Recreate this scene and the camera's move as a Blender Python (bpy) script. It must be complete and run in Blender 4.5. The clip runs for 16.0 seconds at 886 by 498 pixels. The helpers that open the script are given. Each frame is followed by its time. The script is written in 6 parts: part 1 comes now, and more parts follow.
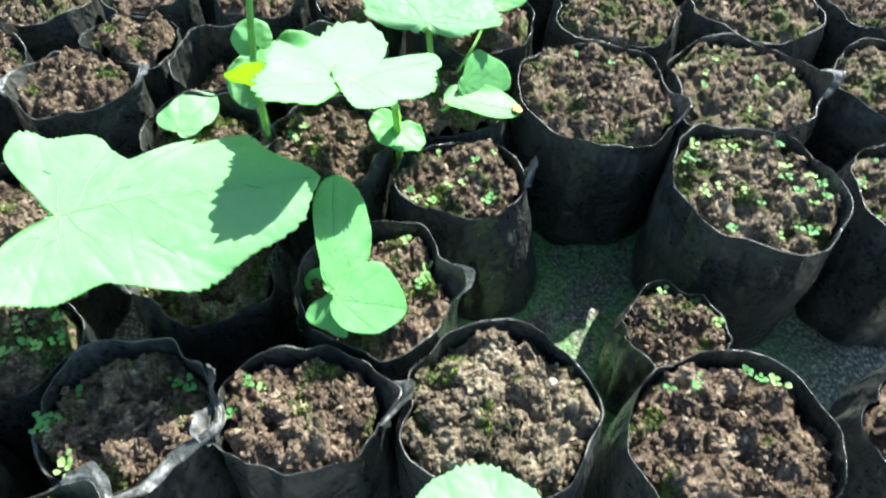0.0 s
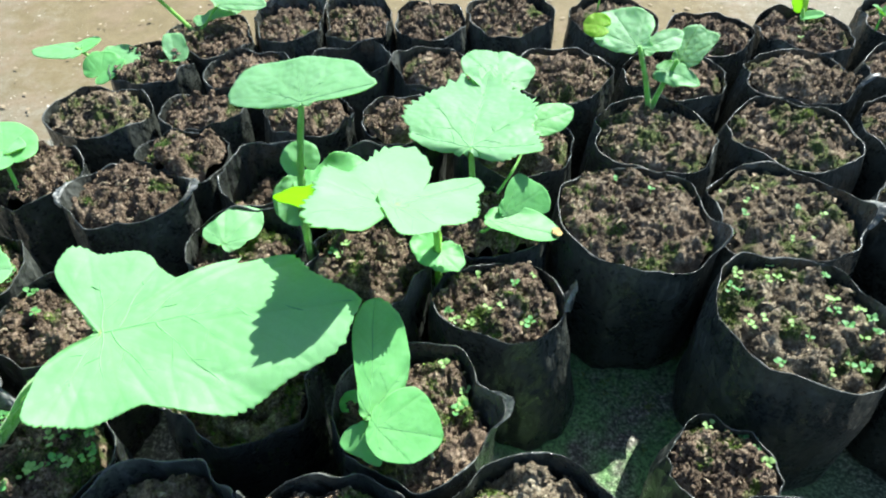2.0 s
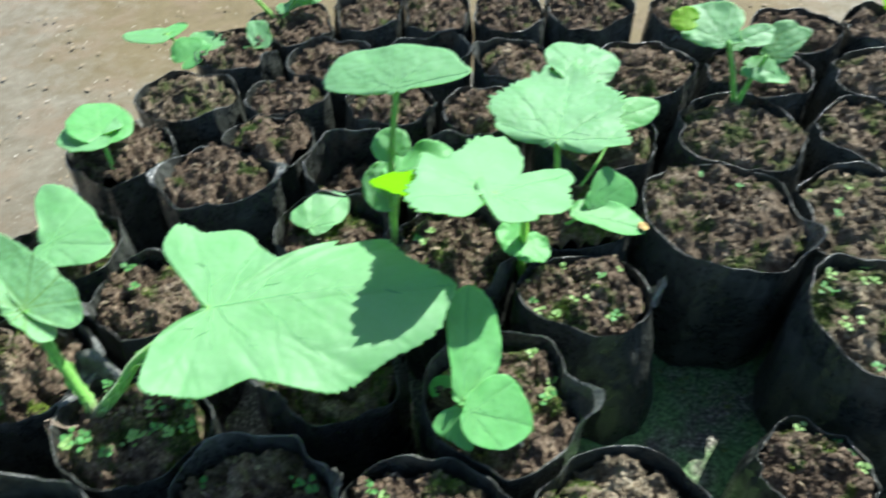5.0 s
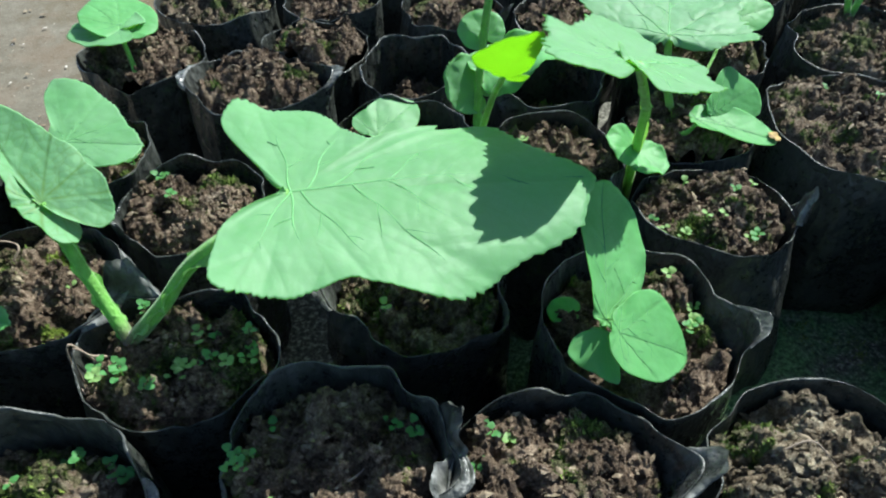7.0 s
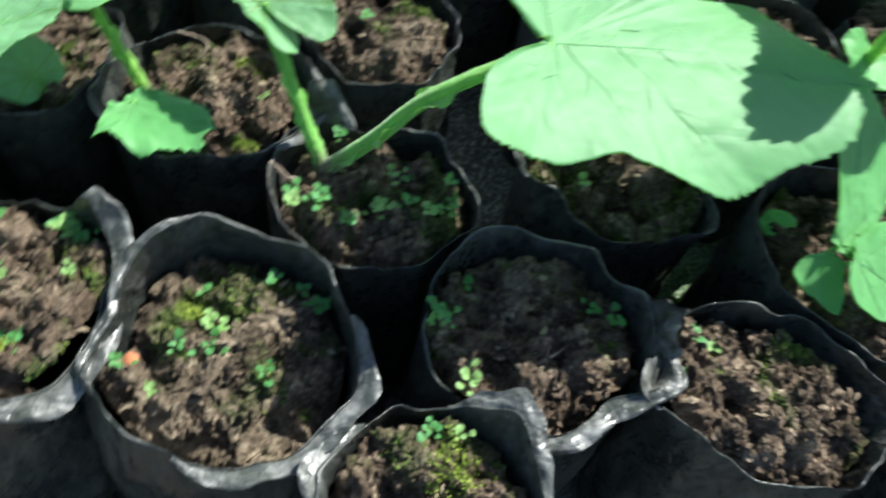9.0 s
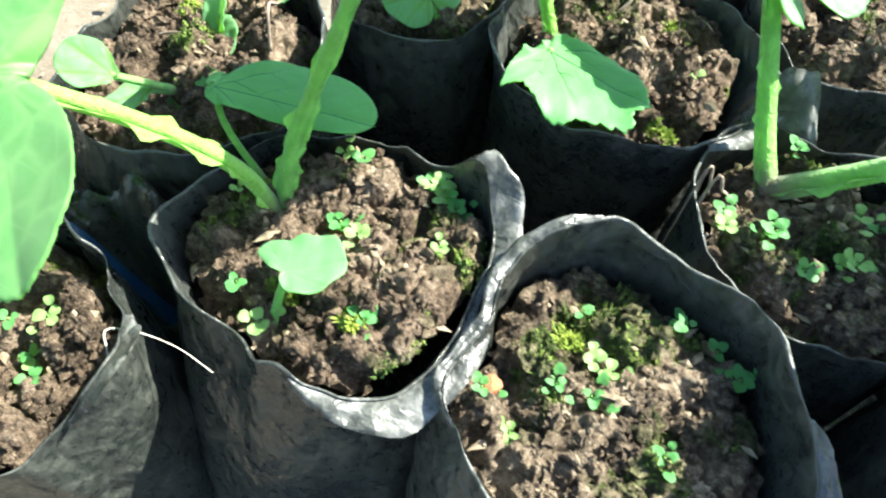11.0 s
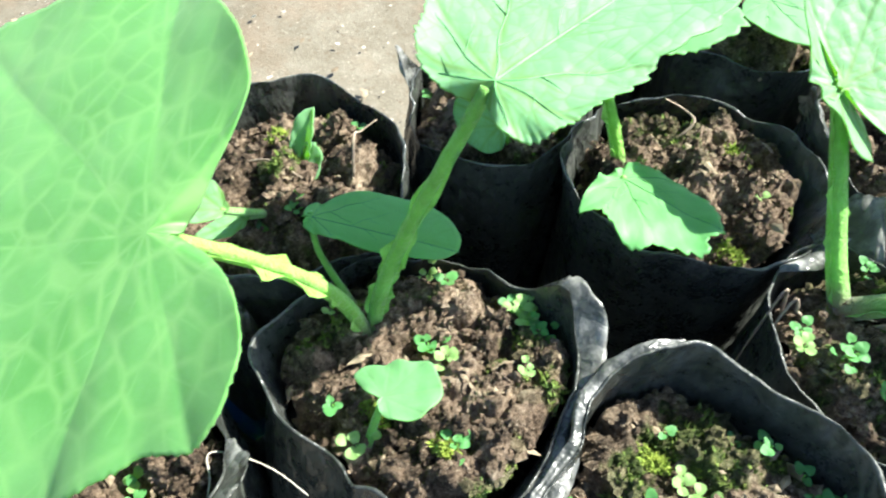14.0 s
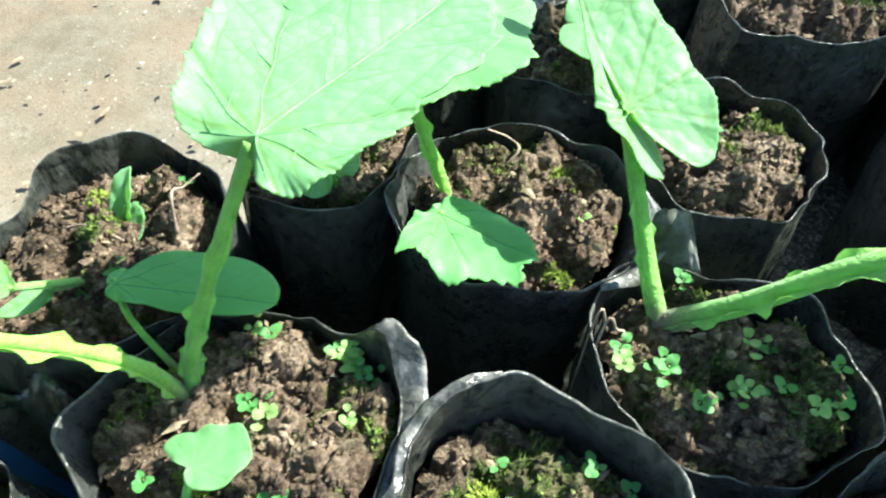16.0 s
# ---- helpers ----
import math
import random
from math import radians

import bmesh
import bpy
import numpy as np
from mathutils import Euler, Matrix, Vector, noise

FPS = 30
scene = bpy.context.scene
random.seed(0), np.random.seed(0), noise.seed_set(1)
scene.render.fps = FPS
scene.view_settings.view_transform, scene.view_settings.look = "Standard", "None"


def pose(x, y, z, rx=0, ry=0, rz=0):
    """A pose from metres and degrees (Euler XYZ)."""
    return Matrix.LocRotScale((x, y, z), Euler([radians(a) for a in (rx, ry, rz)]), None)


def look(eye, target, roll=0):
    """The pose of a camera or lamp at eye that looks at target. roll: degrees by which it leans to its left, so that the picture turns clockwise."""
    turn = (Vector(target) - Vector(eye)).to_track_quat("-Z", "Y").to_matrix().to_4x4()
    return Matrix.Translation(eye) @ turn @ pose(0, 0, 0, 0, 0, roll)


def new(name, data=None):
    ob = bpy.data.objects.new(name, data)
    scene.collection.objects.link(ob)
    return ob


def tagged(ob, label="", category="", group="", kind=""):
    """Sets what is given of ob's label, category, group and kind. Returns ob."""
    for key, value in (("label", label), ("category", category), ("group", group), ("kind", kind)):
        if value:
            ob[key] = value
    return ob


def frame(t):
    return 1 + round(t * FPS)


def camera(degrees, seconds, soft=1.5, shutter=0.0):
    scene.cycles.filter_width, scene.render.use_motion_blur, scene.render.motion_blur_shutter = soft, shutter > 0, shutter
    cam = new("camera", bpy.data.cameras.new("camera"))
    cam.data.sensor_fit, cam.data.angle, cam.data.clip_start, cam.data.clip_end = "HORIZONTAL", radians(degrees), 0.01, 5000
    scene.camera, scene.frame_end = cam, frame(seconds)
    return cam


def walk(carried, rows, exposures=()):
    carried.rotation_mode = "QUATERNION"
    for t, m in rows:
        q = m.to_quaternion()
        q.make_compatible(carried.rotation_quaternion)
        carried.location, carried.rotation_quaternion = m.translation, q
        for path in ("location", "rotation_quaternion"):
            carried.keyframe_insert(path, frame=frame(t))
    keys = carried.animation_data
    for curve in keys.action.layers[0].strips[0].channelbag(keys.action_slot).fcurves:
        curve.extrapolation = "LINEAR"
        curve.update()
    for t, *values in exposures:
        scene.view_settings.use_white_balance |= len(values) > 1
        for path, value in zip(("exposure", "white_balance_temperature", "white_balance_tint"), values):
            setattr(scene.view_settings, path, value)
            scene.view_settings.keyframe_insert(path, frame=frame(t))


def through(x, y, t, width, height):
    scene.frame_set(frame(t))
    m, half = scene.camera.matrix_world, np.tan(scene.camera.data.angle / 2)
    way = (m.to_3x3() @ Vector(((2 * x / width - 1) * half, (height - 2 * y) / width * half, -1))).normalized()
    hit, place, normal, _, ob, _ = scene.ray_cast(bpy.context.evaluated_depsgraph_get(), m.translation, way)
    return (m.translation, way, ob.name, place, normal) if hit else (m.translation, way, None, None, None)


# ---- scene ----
cam = camera(63.26, 16.0, soft=2.0, shutter=0.5)
PATH = [
    (0, (-0.00808, 0.09331, 0.46107), (0.07046, 1.32178, -1.11522), 0.96),
    (0.5, (-0.01507, 0.09712, 0.46332), (0.04344, 1.41274, -1.04191), 0.97),
    (1, (-0.01716, 0.10031, 0.46483), (-0.00256, 1.4775, -0.98539), 0.32),
    (1.5, (-0.01545, 0.10529, 0.46342), (-0.01509, 1.52372, -0.94656), 0.07),
    (2, (-0.01473, 0.10534, 0.46819), (-0.00814, 1.54111, -0.92412), 0.22),
    (2.5, (-0.01044, 0.1024, 0.47298), (0.00507, 1.55603, -0.9006), 0.37),
    (3, (-0.00973, 0.10059, 0.47387), (0.02079, 1.56344, -0.88964), 0.79),
    (3.5, (-0.00975, 0.09948, 0.47543), (0.03365, 1.55904, -0.89124), 1.09),
    (4, (-0.00935, 0.09869, 0.47701), (0.03832, 1.55666, -0.89122), 1.29),
    (4.5, (-0.01313, 0.09874, 0.4766), (0.01777, 1.55193, -0.89718), 0.83),
    (5, (-0.0431, 0.10046, 0.46683), (-0.15186, 1.52304, -0.93475), -1.06),
    (5.2, (-0.05769, 0.10017, 0.46357), (-0.19894, 1.50336, -0.95456), -0.96),
    (7.5, (-0.10726, 0.12326, 0.3639), (-0.16136, 1.54649, -1.0402), 0.86),
    (8, (-0.11132, 0.12324, 0.36171), (-0.17197, 1.56291, -1.02526), 0.99),
    (8.5, (-0.14006, 0.12337, 0.36406), (-0.21952, 1.47565, -1.10734), 1.32),
    (9, (-0.18073, 0.12506, 0.36193), (-0.26929, 1.23764, -1.29769), 10.22),
    (9.5, (-0.19776, 0.14335, 0.33229), (-0.55938, 1.10237, -1.38512), 4.92),
    (10, (-0.22606, 0.15198, 0.31395), (-0.68131, 1.0265, -1.42615), 1.92),
    (10.2, (-0.23594, 0.15095, 0.30964), (-0.72743, 0.98609, -1.43992), 0.66),
    (12.5, (-0.28307, 0.13756, 0.30507), (-0.87262, 1.11576, -1.33674), 4.53),
    (13, (-0.28605, 0.13657, 0.31105), (-0.90472, 1.11499, -1.31989), 3.95),
    (13.5, (-0.28752, 0.13365, 0.31648), (-0.94673, 1.11133, -1.29894), 1.97),
    (14, (-0.28135, 0.13921, 0.32043), (-0.96656, 1.11989, -1.2823), -0.72),
    (14.5, (-0.27485, 0.14559, 0.32144), (-0.93881, 1.17071, -1.26233), -0.31),
    (15, (-0.26622, 0.15061, 0.32305), (-0.88379, 1.22041, -1.24989), -0.19),
    (15.5, (-0.25985, 0.155, 0.32211), (-0.84251, 1.25122, -1.24595), 0.22),
    (16, (-0.25366, 0.16222, 0.32202), (-0.81514, 1.28238, -1.23682), 0.40),
]
EXPOSURE = [(0.0, 2.15, 6050, 5), (1.5, 1.9, 6050, 4), (4.0, 1.67, 6000, 4), (5.0, 1.5, 5980, 4), (7.5, 1.12, 5830, 4), (8.5, 1.15, 5880, 5), (9.0, 1.4, 6000, 6), (9.5, 1.8, 6100, 4), (10.0, 2.5, 6200, 1), (12.5, 2.42, 6280, 9), (13.5, 2.38, 6230, 8), (14.5, 2.0, 6200, 3), (16.0, 2.2, 6180, 2)]
walk(cam, [(t, look(eye, target, roll)) for t, eye, target, roll in PATH], EXPOSURE)

# ---- light ----
world = bpy.data.worlds.new("world")
scene.world = world
world.use_nodes = True
SUN_TO = Vector((0.54, 0.77, 1.0)).normalized()
sky = world.node_tree.nodes.new("ShaderNodeTexSky")
sky.sky_type, sky.sun_disc = "NISHITA", False
sky.sun_elevation = math.asin(SUN_TO.z)
sky.sun_rotation = math.atan2(SUN_TO.x, SUN_TO.y)
world.node_tree.links.new(sky.outputs[0], world.node_tree.nodes["Background"].inputs[0])
world.node_tree.nodes["Background"].inputs[1].default_value = 0.085
sun = new("sun", bpy.data.lights.new("sun", "SUN"))
sun.data.energy, sun.data.angle, sun.data.color = 5.0, radians(0.6), (1.0, 0.95, 0.86)
sun.matrix_world = look(SUN_TO * 5, (0, 0, 0))


# ---- materials ----
def mat(name, base, rough=0.6, spec=0.5):
    """A node material; returns it with its tree's nodes, links and the principled shader."""
    m = bpy.data.materials.new(name)
    m.use_nodes = True
    nt = m.node_tree
    b = nt.nodes["Principled BSDF"]
    b.inputs["Base Color"].default_value = (*base, 1)
    b.inputs["Roughness"].default_value = rough
    b.inputs["Specular IOR Level"].default_value = spec
    return m, nt.nodes, nt.links, b


def node(nodes, kind, **values):
    n = nodes.new(kind)
    for key, value in values.items():
        n.inputs[key.replace("_", " ")].default_value = value
    return n


def ramp(nodes, links, source, stops):
    n = nodes.new("ShaderNodeValToRGB")
    while len(n.color_ramp.elements) < len(stops):
        n.color_ramp.elements.new(0.5)
    for e, (at, c) in zip(n.color_ramp.elements, stops):
        e.position, e.color = at, (*c, 1) if len(c) == 3 else c
    links.new(source, n.inputs[0])
    return n.outputs[0]


def mix(nodes, links, fac, a, b, blend="MIX"):
    n = nodes.new("ShaderNodeMix")
    n.data_type, n.blend_type = "RGBA", blend
    for socket, value in ((n.inputs[0], fac), (n.inputs[6], a), (n.inputs[7], b)):
        if isinstance(value, (int, float)):
            socket.default_value = value
        elif isinstance(value, tuple):
            socket.default_value = (*value, 1)
        else:
            links.new(value, socket)
    return n.outputs[2]


def calc(nodes, links, op, a, b=None, c=None):
    n = nodes.new("ShaderNodeMath")
    n.operation = op
    for socket, value in zip(n.inputs, (a, b, c)):
        if isinstance(value, (int, float)):
            socket.default_value = value
        elif value is not None:
            links.new(value, socket)
    return n.outputs[0]


def noise_tex(nodes, links, vec, scale, detail=4.0, rough=0.6):
    n = node(nodes, "ShaderNodeTexNoise", Scale=scale, Detail=detail, Roughness=rough)
    if vec is not None:
        links.new(vec, n.inputs["Vector"])
    return n.outputs[0]


def bump(nodes, links, shader, height, strength, distance):
    n = node(nodes, "ShaderNodeBump", Strength=strength, Distance=distance)
    links.new(height, n.inputs["Height"])
    links.new(n.outputs[0], shader.inputs["Normal"])


def place(nodes):
    return nodes.new("ShaderNodeNewGeometry").outputs["Position"]


def soil_material():
    m, n, l, b = mat("potting_soil", (0.2, 0.15, 0.11), 0.95, 0.2)
    p = place(n)
    big = noise_tex(n, l, p, 55, 3)
    fine = noise_tex(n, l, p, 360, 6, 0.75)
    grit = noise_tex(n, l, p, 1500, 3, 0.7)
    tone = calc(n, l, "ADD", calc(n, l, "MULTIPLY", big, 0.42), calc(n, l, "MULTIPLY", fine, 0.58))
    col = ramp(n, l, tone, [(0.35, (0.012, 0.0098, 0.0064)), (0.44, (0.074, 0.053, 0.035)), (0.53, (0.205, 0.150, 0.103)), (0.65, (0.47, 0.385, 0.285))])
    pale = ramp(n, l, grit, [(0.60, (0, 0, 0)), (0.68, (1, 1, 1))])
    col = mix(n, l, calc(n, l, "MULTIPLY", pale, 0.6), col, (0.50, 0.44, 0.34))
    one = n.new("ShaderNodeNewGeometry").outputs["Random Per Island"]
    col = mix(n, l, 1.0, col, ramp(n, l, one, [(0.0, (0.70, 0.68, 0.66)), (0.7, (1.05, 1.02, 1.0)), (1.0, (1.4, 1.36, 1.3))]), "MULTIPLY")
    a = n.new("ShaderNodeAttribute")
    a.attribute_name = "moss"
    green = ramp(n, l, fine, [(0.3, (0.016, 0.032, 0.008)), (0.52, (0.062, 0.10, 0.020)), (0.72, (0.22, 0.26, 0.06))])
    dry = n.new("ShaderNodeAttribute")
    dry.attribute_name = "dry"
    col = mix(n, l, dry.outputs["Fac"], col, mix(n, l, 1.0, col, (1.38, 1.58, 1.55), "MULTIPLY"))
    l.new(mix(n, l, a.outputs["Fac"], col, green), b.inputs["Base Color"])
    bump(n, l, b, calc(n, l, "ADD", fine, calc(n, l, "MULTIPLY", grit, 0.45)), 1.0, 0.005)
    return m


def film_material():
    """Black polythene: thin, sharply creased, glossy where clean, grey-green with dried dust and splashes; its rim is
    paled for scuffs and for painted sun glare.
    """
    m, n, l, b = mat("black_polythene", (0.02, 0.02, 0.02), 0.33, 0.45)
    p = place(n)
    scuff_glare = n.new("ShaderNodeAttribute")
    scuff_glare.attribute_name = "scuff_glare"
    dust = noise_tex(n, l, p, 30, 6, 0.7)
    fine = noise_tex(n, l, p, 300, 5, 0.75)
    k = ramp(n, l, calc(n, l, "MULTIPLY", dust, fine), [(0.19, (0, 0, 0)), (0.36, (1, 1, 1))])
    tall = n.new("ShaderNodeVectorMath")
    tall.operation = "MULTIPLY"
    tall.inputs[1].default_value = (1.0, 1.0, 0.5)
    l.new(p, tall.inputs[0])
    scuff = ramp(n, l, noise_tex(n, l, tall.outputs[0], 130, 5, 0.7), [(0.42, (0, 0, 0)), (0.66, (1, 1, 1))])
    splash = ramp(n, l, noise_tex(n, l, p, 620, 3, 0.7), [(0.62, (0, 0, 0)), (0.70, (1, 1, 1))])
    base = mix(n, l, calc(n, l, "MULTIPLY", k, 0.5), (0.015, 0.0178, 0.016), (0.074, 0.079, 0.063))
    base = mix(n, l, calc(n, l, "MULTIPLY", splash, calc(n, l, "MULTIPLY", dust, 0.6)), base, (0.16, 0.155, 0.125))
    # pale grey of the rim: scuffs, plus sun glare put into the colour
    rim = calc(n, l, "MULTIPLY", scuff_glare.outputs["Fac"], calc(n, l, "ADD", calc(n, l, "MULTIPLY", scuff, 0.75), 0.08))
    l.new(mix(n, l, rim, base, (0.32, 0.315, 0.295)), b.inputs["Base Color"])
    l.new(ramp(n, l, k, [(0, (0.24,) * 3), (1, (0.62,) * 3)]), b.inputs["Roughness"])
    warp = node(n, "ShaderNodeTexNoise", Scale=40.0, Detail=2.0)
    l.new(p, warp.inputs["Vector"])
    bent = n.new("ShaderNodeVectorMath")
    bent.operation = "MULTIPLY_ADD"
    bent.inputs[1].default_value = (0.02,) * 3
    l.new(warp.outputs["Color"], bent.inputs[0])
    l.new(tall.outputs[0], bent.inputs[2])
    crease = noise_tex(n, l, tall.outputs[0], 60, 4, 0.6)
    facets = []
    for scale, weight in ((46.0, 0.8), (120.0, 0.35)):
        v = node(n, "ShaderNodeTexVoronoi", Scale=scale)
        v.feature = "F1"
        v.distance = "CHEBYCHEV"
        l.new(bent.outputs[0], v.inputs["Vector"])
        facets.append(calc(n, l, "MULTIPLY", v.outputs["Distance"], weight))
    bump(n, l, b, calc(n, l, "ADD", calc(n, l, "MULTIPLY", crease, 0.8), calc(n, l, "ADD", facets[0], facets[1])), 0.55, 0.007)
    return m


def leaf_material(name, lit, deep, vein, veins=1.0, hairy=0.12, through=0.46, puff=1.0, spread=38.0, branch=0.0125, line=None, width=1.0, cell=165.0, net=0.5, quilt=0.35):
    """A soft, hairy leaf that lets light through: ribs that fan from the stalk's joint, branches off them and a fine net between.
    lit, deep: the blade's two tones; vein: the ribs near the joint; puff: how far the cells of the net swell; spread: degrees between ribs."""
    m, n, l, b = mat(name, lit, 0.55, 0.3)
    a = n.new("ShaderNodeAttribute")
    a.attribute_name = "blade"
    warp = node(n, "ShaderNodeTexNoise", Scale=45.0, Detail=1.0)
    l.new(a.outputs["Vector"], warp.inputs["Vector"])
    shift = n.new("ShaderNodeVectorMath")
    shift.operation = "MULTIPLY_ADD"
    shift.inputs[1].default_value = (0.005,) * 3
    l.new(warp.outputs["Color"], shift.inputs[0])
    l.new(a.outputs["Vector"], shift.inputs[2])
    xyz = n.new("ShaderNodeSeparateXYZ")
    l.new(shift.outputs[0], xyz.inputs[0])
    x = calc(n, l, "SUBTRACT", xyz.outputs["X"], 0.0025)
    y = calc(n, l, "SUBTRACT", xyz.outputs["Y"], 0.0025)
    r = calc(n, l, "SQRT", calc(n, l, "ADD", calc(n, l, "MULTIPLY", x, x), calc(n, l, "MULTIPLY", y, y)))
    angle = calc(n, l, "ARCTAN2", y, x)
    off_angle = calc(n, l, "SUBTRACT", angle, calc(n, l, "SNAP", calc(n, l, "ADD", angle, radians(spread / 2)), radians(spread)))
    along = calc(n, l, "MULTIPLY", r, calc(n, l, "COSINE", off_angle))
    off = calc(n, l, "ABSOLUTE", calc(n, l, "MULTIPLY", r, calc(n, l, "SINE", off_angle)))
    side = calc(n, l, "MULTIPLY", calc(n, l, "SIGN", off_angle), branch * 0.22)
    phase = calc(n, l, "DIVIDE", calc(n, l, "ADD", calc(n, l, "SUBTRACT", along, calc(n, l, "MULTIPLY", off, 1.15)), side), branch)
    twig = calc(n, l, "MULTIPLY", calc(n, l, "ABSOLUTE", calc(n, l, "SUBTRACT", calc(n, l, "FRACT", phase), 0.5)), branch * 0.66)
    first = ramp(n, l, calc(n, l, "MULTIPLY", off, 400.0 / width), [(0.0, (1, 1, 1)), (0.16, (0.6,) * 3), (0.36, (0, 0, 0))])
    second = ramp(n, l, calc(n, l, "MULTIPLY", twig, 500.0 / width), [(0.0, (1, 1, 1)), (0.24, (0, 0, 0))])
    cells = node(n, "ShaderNodeTexVoronoi", Scale=cell)
    cells.feature = "DISTANCE_TO_EDGE"
    l.new(shift.outputs[0], cells.inputs["Vector"])
    mesh = ramp(n, l, cells.outputs["Distance"], [(0.0, (1, 1, 1)), (0.05 + 0.08 * net, (0, 0, 0))])
    speck = noise_tex(n, l, a.outputs["Vector"], 900, 3, 0.7)
    lines = calc(n, l, "MAXIMUM", calc(n, l, "MULTIPLY", second, 0.75), calc(n, l, "MAXIMUM", first, calc(n, l, "MULTIPLY", mesh, net)))
    fade = ramp(n, l, noise_tex(n, l, a.outputs["Vector"], 90, 3), [(0.32, (0.35,) * 3), (0.58, (1, 1, 1))])
    lines = calc(n, l, "MULTIPLY", calc(n, l, "MULTIPLY", lines, veins), fade)
    blot = noise_tex(n, l, a.outputs["Vector"], 40, 4)
    mixed = calc(n, l, "ADD", calc(n, l, "MULTIPLY", blot, 0.75), calc(n, l, "MULTIPLY", speck, 0.25))
    col = mix(n, l, ramp(n, l, mixed, [(0.34, (0, 0, 0)), (0.66, (1, 1, 1))]), deep, lit)
    near = ramp(n, l, calc(n, l, "MULTIPLY", r, 22.0), [(0.0, (1, 1, 1)), (0.9, (0, 0, 0))])
    dark = line or tuple(c * k for c, k in zip(deep, (0.28, 0.38, 0.28)))
    tone = mix(n, l, near, dark, vein)
    col = mix(n, l, calc(n, l, "MULTIPLY", lines, 0.85), col, tone)
    l.new(col, b.inputs["Base Color"])
    l.new(ramp(n, l, speck, [(0.3, (0.42,) * 3), (0.7, (0.62,) * 3)]), b.inputs["Roughness"])
    b.inputs["Sheen Weight"].default_value = hairy
    b.inputs["Sheen Roughness"].default_value = 0.45
    b.inputs["Sheen Tint"].default_value = (0.95, 1.0, 0.95, 1)
    swell = calc(n, l, "MINIMUM", calc(n, l, "MULTIPLY", twig, 260.0), calc(n, l, "MULTIPLY", off, 200.0))
    swell = calc(n, l, "MINIMUM", swell, 0.75)
    rounded = node(n, "ShaderNodeTexVoronoi", Scale=cell)
    rounded.feature = "SMOOTH_F1"
    rounded.inputs["Smoothness"].default_value = 0.35
    l.new(shift.outputs[0], rounded.inputs["Vector"])
    height = calc(n, l, "SUBTRACT", calc(n, l, "MULTIPLY", swell, quilt), calc(n, l, "MULTIPLY", rounded.outputs["Distance"], 0.8 * puff))
    height = calc(n, l, "ADD", height, calc(n, l, "MULTIPLY", speck, 0.10))
    bump(n, l, b, height, 0.36 * puff, 0.0022)
    t = n.new("ShaderNodeBsdfTranslucent")
    l.new(mix(n, l, 0.8, col, (0.42, 0.70, 0.04)), t.inputs["Color"])
    s = n.new("ShaderNodeMixShader")
    s.inputs[0].default_value = through
    l.new(b.outputs[0], s.inputs[1])
    l.new(t.outputs[0], s.inputs[2])
    l.new(s.outputs[0], n["Material Output"].inputs["Surface"])
    return m


def stalk_material(name, green, foot):
    """A juicy leaf stalk, browner towards its foot, with fine hair and ridges."""
    m, n, l, b = mat(name, green, 0.45, 0.4)
    a = n.new("ShaderNodeAttribute")
    a.attribute_name = "along"
    p = place(n)
    v = noise_tex(n, l, p, 160, 4)
    c = mix(n, l, ramp(n, l, v, [(0.35, (0, 0, 0)), (0.7, (1, 1, 1))]), green, tuple(min(1, 1.35 * g + 0.02) for g in green))
    col = mix(n, l, ramp(n, l, a.outputs["Fac"], [(0.0, (1, 1, 1)), (0.22, (0, 0, 0))]), c, foot)
    l.new(col, b.inputs["Base Color"])
    b.inputs["Sheen Weight"].default_value = 0.3
    bump(n, l, b, calc(n, l, "ADD", noise_tex(n, l, p, 600, 3), noise_tex(n, l, p, 170, 2)), 0.8, 0.0014)
    t = n.new("ShaderNodeBsdfTranslucent")
    l.new(col, t.inputs["Color"])
    s = n.new("ShaderNodeMixShader")
    s.inputs[0].default_value = 0.35
    l.new(b.outputs[0], s.inputs[1])
    l.new(t.outputs[0], s.inputs[2])
    l.new(s.outputs[0], n["Material Output"].inputs["Surface"])
    return m


